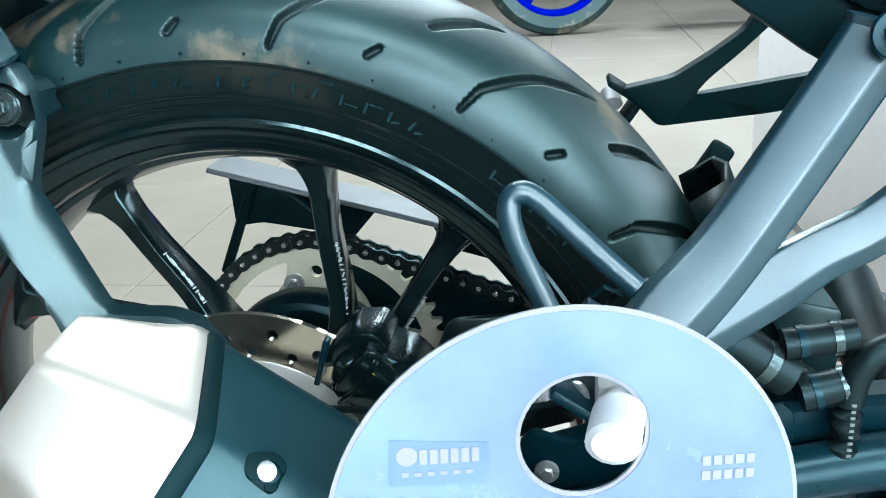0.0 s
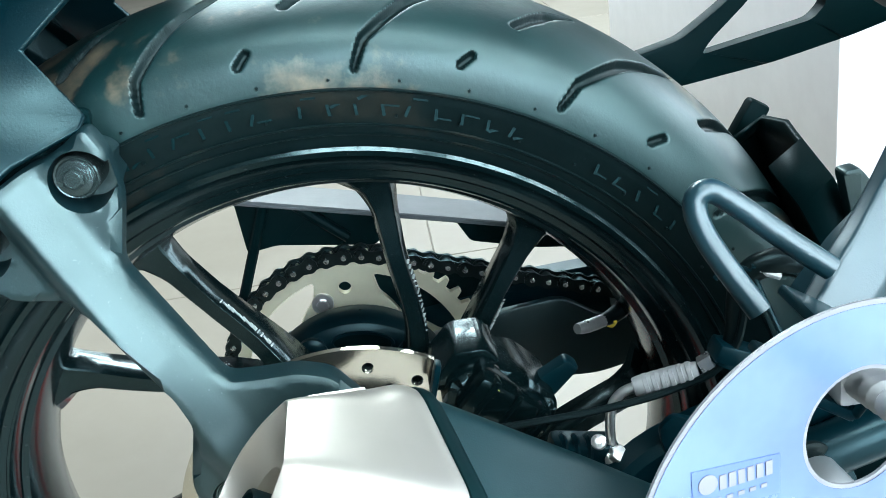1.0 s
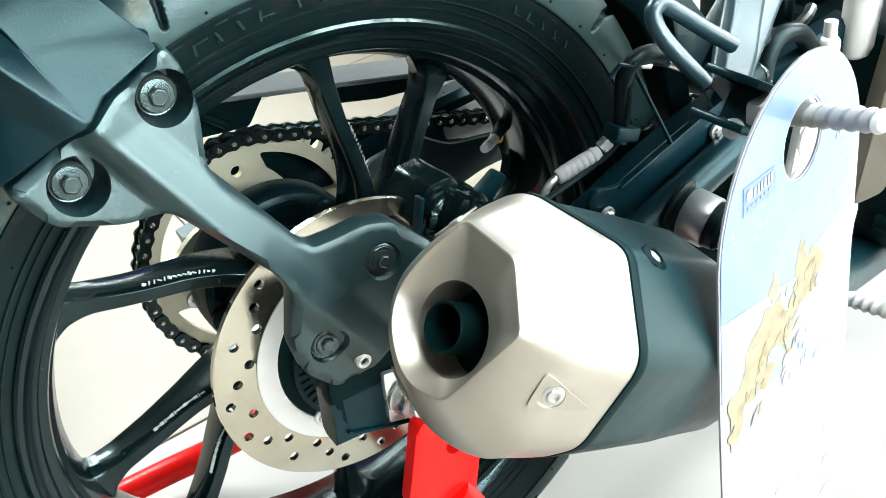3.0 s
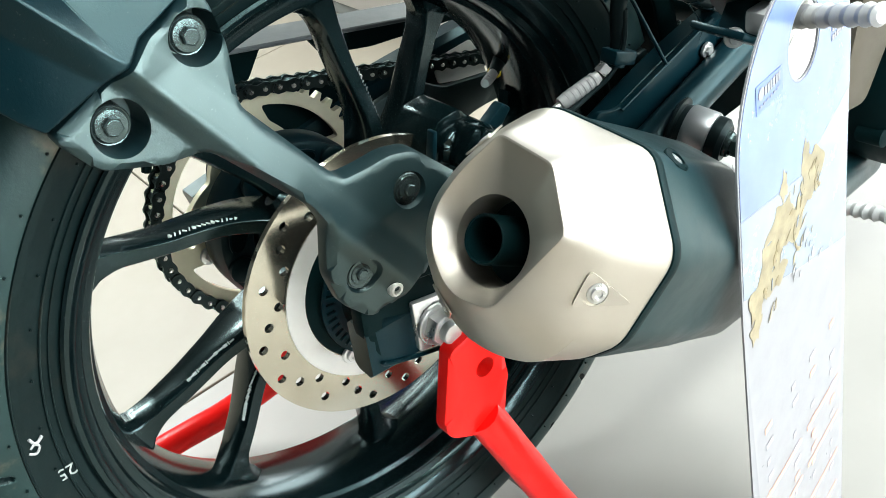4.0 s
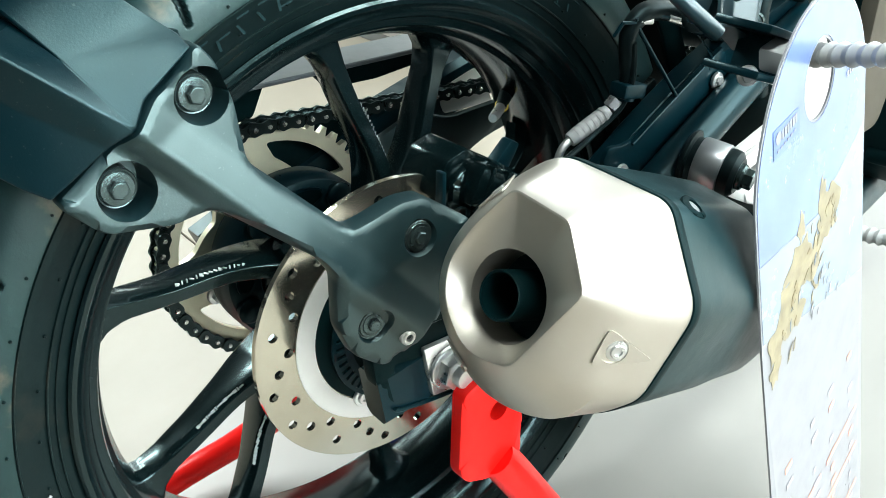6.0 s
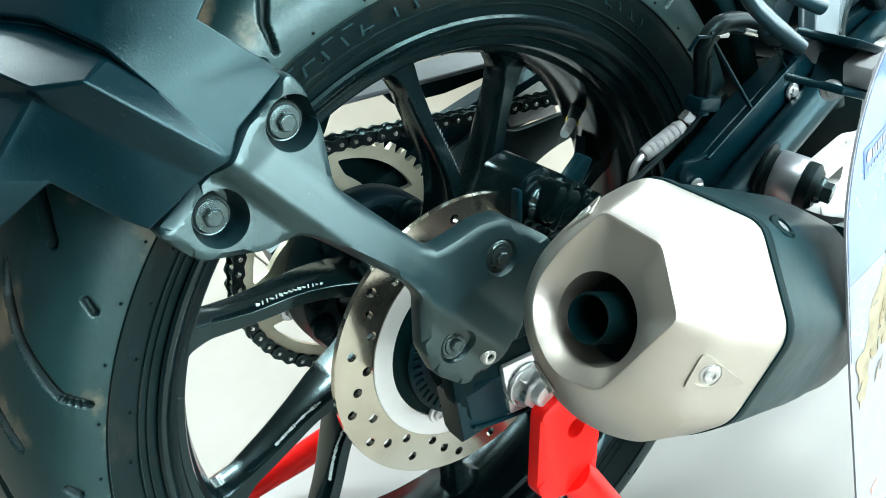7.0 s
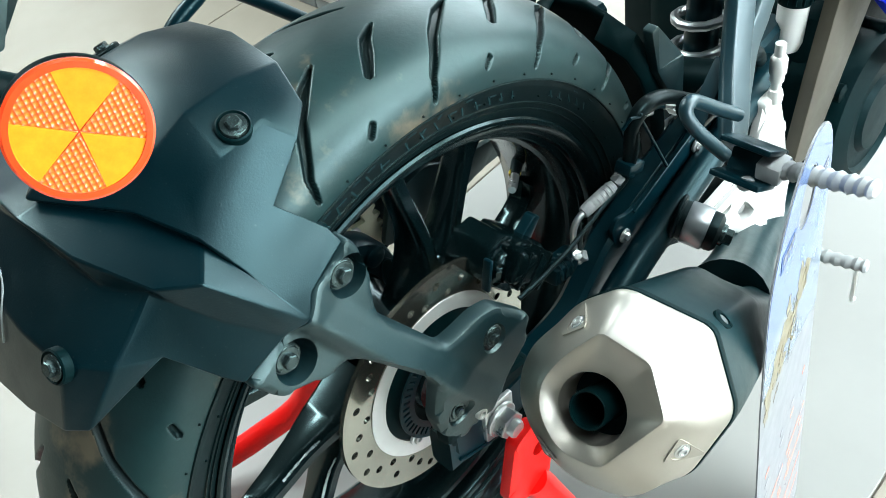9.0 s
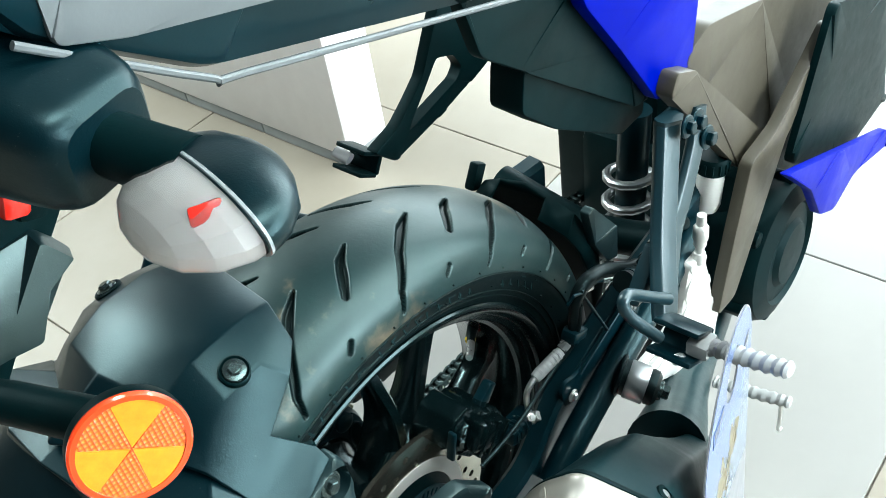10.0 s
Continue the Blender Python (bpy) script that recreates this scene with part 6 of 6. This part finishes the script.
holder = part("plate_holder", tube([(-0.080, -0.01, 0.960), (-0.130, -0.01, 0.900), (-0.175, -0.01, 0.850), (-0.240, -0.01, 0.790)], [0.050, 0.046, 0.044, 0.050], 12, 5, flat=0.5, up=(0, 1, 0)), DARK, bike, "dark number plate holder under the tail")
part("holder_side", relief(rounded([(-0.2150, 0.8500), (-0.1520, 0.8460), (-0.1400, 0.8240), (-0.1780, 0.7890), (-0.2000, 0.7950), (-0.2600, 0.8000)], 0.004, 3), 0.09, step=0.02, edge=0.012), PLASTIC, holder, m=side_plane(-0.0450))
bez = part("lamp_bezel", moved(block(0.016, 0.034, 0.040, 0.004), pose(-0.150, -0.040, 0.884, 0, 20, 0)), DARK, holder)
part("tail_lamp", moved(block(0.014, 0.028, 0.030, 0.003), pose(-0.158, -0.044, 0.886, 0, 20, 0)), REDLENS, bez, "small red rear lamp")

ts_c = Vector((-0.1340, -0.1750, 0.9120))
ts_dir = Vector((0.97, -0.20, 0.06)).normalized()   # from the lens to the housing
ts_m = facing((0, 0, 0), ts_dir, (0, 0.10, 1)) @ Matrix.Diagonal((1.55, 0.60, 0.80, 1.0))
ts = part("turn_signal", moved(turned([(0.0292, -0.002), (0.0296, 0.003), (0.0280, 0.012), (0.0225, 0.024), (0.0130, 0.033), (0.0050, 0.037), (0.0, 0.038)], 40, False), ts_m), SHADED_PLASTIC, bike, "turn signal with a clear lens and black housing", m=Matrix.Translation(ts_c))
part("lens", moved(turned([(0.0288, 0.000), (0.0285, -0.008), (0.0250, -0.022), (0.0180, -0.034), (0.0085, -0.041), (0.0, -0.0425)], 40, False), ts_m), CLEAR, ts, "clear faceted lens")
# shell added close under the lens so that it looks bright inside
part("bright_lens_shell", moved(turned([(0.0276, -0.002), (0.0268, -0.010), (0.0225, -0.021), (0.0150, -0.031), (0.0070, -0.036), (0.0, -0.0372)], 14, False), ts_m), REFLECTOR_WHITE, ts, "white faceted shell painting the reflector's brightness", 12)
part("bulb", moved(block(0.013, 0.008, 0.004, 0.0015), facing((-0.0155, -0.0215, 0.0122), (-0.35, -0.55, 0.75))), REDLENS, ts, "orange red bulb")
part("lens_seam", moved(turned([(0.0288, -0.0016), (0.0299, -0.0008), (0.0299, 0.0006), (0.0288, 0.0012)], 40, False), ts_m), GREYLINE, ts, "grey lens seam")
part("stem", tube([(0.004, 0.014, 0.004), (-0.006, 0.050, 0.012), (-0.014, 0.095, 0.022)], [0.0145, 0.0135, 0.0190], 18, 5), DARK, ts)
part("stem_boot", sweep([(-0.006, 0.046, 0.012), (-0.008, 0.056, 0.014), (-0.014, 0.085, 0.022), (-0.022, 0.130, 0.033)], rounded([(-0.036, -0.030), (0.036, -0.030), (0.036, 0.030), (-0.036, 0.030)], 0.020, 5), 5, scale=[0.60, 0.80, 0.95, 1.08]), SHADED_PLASTIC, ts)

# ---------------------------------------------------------------- paddock stand
stand = thing("paddock_stand", "red powder-coated tubular paddock stand under the rear axle", "paddock stand")
part("near_bracket", relief(rounded([(-0.0120, 0.3530), (0.0100, 0.3570), (0.0310, 0.3330), (0.0310, 0.3000), (0.0210, 0.2620), (-0.0100, 0.2670), (-0.0270, 0.2790), (-0.0305, 0.2900)], 0.005, 3), 0.012, [circle(0.0120, 0.3210, 0.0080, 20)], step=0.010, edge=0.002), RED, stand, "red flat hook bracket", m=side_plane(-0.1470))
part("near_leg", tube([(0.004, -0.1400, 0.2750), (0.0125, -0.1420, 0.2520), (0.029, -0.1440, 0.2020), (0.052, -0.1470, 0.1330), (0.075, -0.1540, 0.0750), (0.098, -0.1640, 0.0180)], 0.0148, 20, 6), RED, stand)
part("far_bracket", relief(rounded([(-0.0080, 0.3520), (0.0100, 0.3560), (0.0430, 0.3050), (0.0300, 0.2480), (-0.0220, 0.2700)], 0.005, 3), 0.012, edge=0.002), RED, stand, m=side_plane(0.1900))
part("far_leg", tube([(0.004, 0.1900, 0.2760), (0.012, 0.1930, 0.1800), (-0.012, 0.2150, 0.1000), (-0.070, 0.2550, 0.0550), (-0.140, 0.2850, 0.0340), (-0.30, 0.3000, 0.0300)], 0.0150, 20, 6), RED, stand)
part("base_bar", tube([(-0.30, 0.3000, 0.0300), (-0.46, 0.2900, 0.0300), (-0.52, 0.20, 0.0300), (-0.52, 0.05, 0.0300)], 0.0150, 18, 5), RED, stand)
for p in ((0.100, -0.164), (-0.28, 0.30)):
    part("foot", tube([(p[0], p[1] - 0.014, 0.0165), (p[0], p[1] + 0.014, 0.0165)], 0.0165, 18, 0), HOSE, stand, "black rubber foot")

# ---------------------------------------------------------------- hang tag
TAG_C = Vector((0.1959, -0.2617, 0.4747))
TM = facing(TAG_C, (0.2309, -0.9706, 0.0684)) @ pose(0, 0, 0, 0, 0, -1.7)
R_TAG = 0.0886
HX, HY, HR = 0.0053, 0.0393, 0.0229
out = [(R_TAG * math.cos(radians(d)), R_TAG * math.sin(radians(d))) for d in range(0, 181, 4)] + [(-R_TAG, -0.10), (-R_TAG, -0.46), (R_TAG, -0.46), (R_TAG, -0.10)]
tag = thing("hang_tag", "tall white card tag with a round blue top on the peg", "tag", m=TM)
bend = lambda u, v: -0.06 * u * u + 0.0012 * math.sin(v * 14)
part("card", relief(out, 0.0012, [circle(HX, HY, HR, 40)], step=0.014, height=bend), CARD, tag, "white coated card", 60)


def printed(name, loop, mat, lift=0.0004, holes=(), step=0.014):
    return part(name, relief(loop, 0.0002, holes, step=step, height=lambda u, v: bend(u, v) + lift), mat, tag, angle=60)


rim_in = R_TAG - 0.0018
blue_zone = [(rim_in * math.cos(radians(d)), rim_in * math.sin(radians(d))) for d in range(0, 181, 4)] + [(-rim_in, -0.030), (0.0, -0.050), (rim_in, -0.030)]
printed("blue_print", blue_zone, PRINTBLUE, 0.0004, [circle(HX, HY, HR + 0.0016, 40)])
printed("pale_print", [(-rim_in, -0.0304), (-rim_in, -0.086), (-0.007, -0.118), (rim_in, -0.152), (rim_in, -0.0304), (0.0, -0.0504)], PRINTWHITE, 0.0004)
printed("logo_panel", [(-0.0640, 0.0250), (-0.0290, 0.0235), (-0.0290, 0.0395), (-0.0640, 0.0425)], PRINTNAVY, 0.0008)
printed("logo_disc", circle(-0.0580, 0.0360, 0.0038, 18), CARD, 0.0012)
for k in range(6):
    printed("logo_bar", [(-0.0535 + k * 0.0037, 0.0325), (-0.0508 + k * 0.0037, 0.0325), (-0.0508 + k * 0.0037, 0.0382), (-0.0535 + k * 0.0037, 0.0382)], CARD, 0.0012)
for k in range(6):
    printed("logo_dot", [(-0.0600 + k * 0.0046, 0.0280), (-0.0575 + k * 0.0046, 0.0280), (-0.0575 + k * 0.0046, 0.0296), (-0.0600 + k * 0.0046, 0.0296)], CARD, 0.0012)
rt = random.Random(11)
for k in range(5):
    for j in range(2):
        x0 = 0.0500 + k * 0.0042
        printed("text_bar", [(x0, 0.0180 + j * 0.006), (x0 + 0.0032, 0.0180 + j * 0.006), (x0 + 0.0032, 0.0218 + j * 0.006), (x0, 0.0218 + j * 0.006)], CARD, 0.0008)
# a tan printed vehicle picture: overlapping wedges
for cx, cy, w, h, sl in ((-0.016, -0.072, 0.030, 0.022, 0.5), (0.022, -0.066, 0.028, 0.034, -0.2), (-0.030, -0.092, 0.026, 0.030, 0.6), (0.000, -0.090, 0.030, 0.024, 0.3), (-0.044, -0.112, 0.020, 0.030, 0.5), (-0.022, -0.112, 0.022, 0.020, 0.2), (-0.048, -0.134, 0.012, 0.018, 0.4), (0.014, -0.048, 0.008, 0.022, 0.2), (-0.012, -0.050, 0.008, 0.020, 0.1)):
    cx, cy, w = cx * 1.30 - 0.010, cy * 0.92 + 0.004, w * 1.35
    lp = [(cx + 0.5 * w * math.cos(t) * (1 + 0.30 * math.sin(3 * t + cx * 90)) + sl * 0.3 * h * math.sin(t), cy + 0.5 * h * math.sin(t) * (1 + 0.28 * math.cos(5 * t + cy * 70))) for t in [2 * math.pi * i / 30 for i in range(30)]]
    printed("vehicle_print", lp, PRINTTAN, 0.00055 + 0.0004 * (cy + 0.1), step=0)
for k in range(22):
    cx, cy = rt.uniform(-0.050, 0.032), rt.uniform(-0.135, -0.055)
    s2, w = rt.uniform(0.003, 0.012), rt.uniform(0.001, 0.003)
    printed("print_glint", [(cx, cy), (cx + w, cy + 0.001), (cx + w * 2, cy + s2), (cx + w * 0.7, cy + s2 * 0.8)], rt.choice((CARD, PRINTTAN, PRINTGREY, PRINTWHITE)), 0.0009, step=0)
for k in range(46):
    cx, cy = rt.uniform(-0.058, 0.034), rt.uniform(-0.128, -0.050)
    if abs(cy + 0.088 - 0.55 * (cx + 0.012)) > 0.026:
        continue
    s2, w, sk = rt.uniform(0.003, 0.011), rt.uniform(0.0015, 0.005), rt.uniform(-0.006, 0.006)
    printed("print_shade", [(cx, cy), (cx + w, cy + 0.0008), (cx + w + sk, cy + s2), (cx + sk, cy + s2 * 0.7)], PRINTBROWN if k % 3 else PRINTTAN, 0.0008, step=0)
# table of small unreadable entries
for row in range(15):
    for col in (-0.068, -0.022, 0.012, 0.052):
        yy = -0.215 - row * 0.0155
        if rt.random() < 0.82:
            w = rt.uniform(0.004, 0.012)
            printed("text_bar", [(col, yy), (col + w, yy), (col + w, yy + 0.0046), (col, yy + 0.0046)], rt.choice((PRINTGREY, PRINTGREY, PRINTRED)), 0.0006, step=0)
for yy in (-0.278, -0.318, -0.362, -0.402):
    for c0 in (-0.074, 0.004):
        printed("heading_bar", [(c0, yy), (c0 + 0.066, yy), (c0 + 0.066, yy + 0.0042), (c0, yy + 0.0042)], PRINTRED, 0.0006, step=0)
printed("price_panel", [(-0.060, -0.440), (-0.030, -0.440), (-0.030, -0.415), (-0.060, -0.415)], PRINTYELLOW, 0.0006, step=0)

# ---------------------------------------------------------------- a second machine across the room
other = thing("parked_motorcycle", "distant parked motorcycle with a blue front wheel rim", "motorcycle", m=pose(0.11, 5.45, 0, 0, 0, 12) @ Matrix.Scale(1.48, 4))
part("front_tyre", moved(lathe([(0.225, -0.045), (0.27, -0.058), (0.295, -0.045), (0.302, -0.02), (0.304, 0.0), (0.302, 0.02), (0.295, 0.045), (0.27, 0.058), (0.225, 0.045)], 64), pose(0, 0, 0.304)), RUBBER, other, "black road tyre")
part("blue_rim", moved(lathe([(0.226, -0.045), (0.215, -0.047), (0.205, -0.035), (0.200, 0.0), (0.205, 0.035), (0.226, 0.045)], 64), pose(0, 0, 0.304)), BLUE, other, "bright blue wheel rim")
for k in range(5):
    a = radians(72 * k + 20)
    part("spoke", tube([(0, 0, 0.304), (0.1 * math.cos(a), 0, 0.304 + 0.1 * math.sin(a)), (0.205 * math.cos(a), 0, 0.304 + 0.205 * math.sin(a))], 0.014, 10, 3), BLUE, other)
part("fork", tube([(0.0, -0.09, 0.304), (0.16, -0.09, 0.80)], 0.028, 14, 0), DARK, other)
part("fork", tube([(0.0, 0.09, 0.304), (0.16, 0.09, 0.80)], 0.028, 14, 0), DARK, other)
part("engine_block", moved(block(0.62, 0.34, 0.42, 0.06, 3), pose(0.82, 0, 0.46)), DARK, other)
part("belly_fairing", moved(block(0.80, 0.30, 0.16, 0.06, 3), pose(0.80, 0, 0.24, 0, -4, 0)), GLOSS, other)
part("tank", moved(block(0.56, 0.30, 0.26, 0.10, 4), pose(0.72, 0, 0.86, 0, 8, 0)), BLUE, other)
part("seat", moved(block(0.62, 0.24, 0.10, 0.04, 3), pose(1.22, 0, 0.84, 0, -8, 0)), DARK, other)
part("rear_tyre", moved(lathe([(0.225, -0.06), (0.28, -0.07), (0.305, -0.05), (0.312, 0.0), (0.305, 0.05), (0.28, 0.07), (0.225, 0.06)], 56), pose(1.36, 0, 0.312)), RUBBER, other)
part("side_stand", tube([(0.9, -0.14, 0.3), (0.95, -0.24, 0.012)], 0.012, 10, 0), DARK, other)
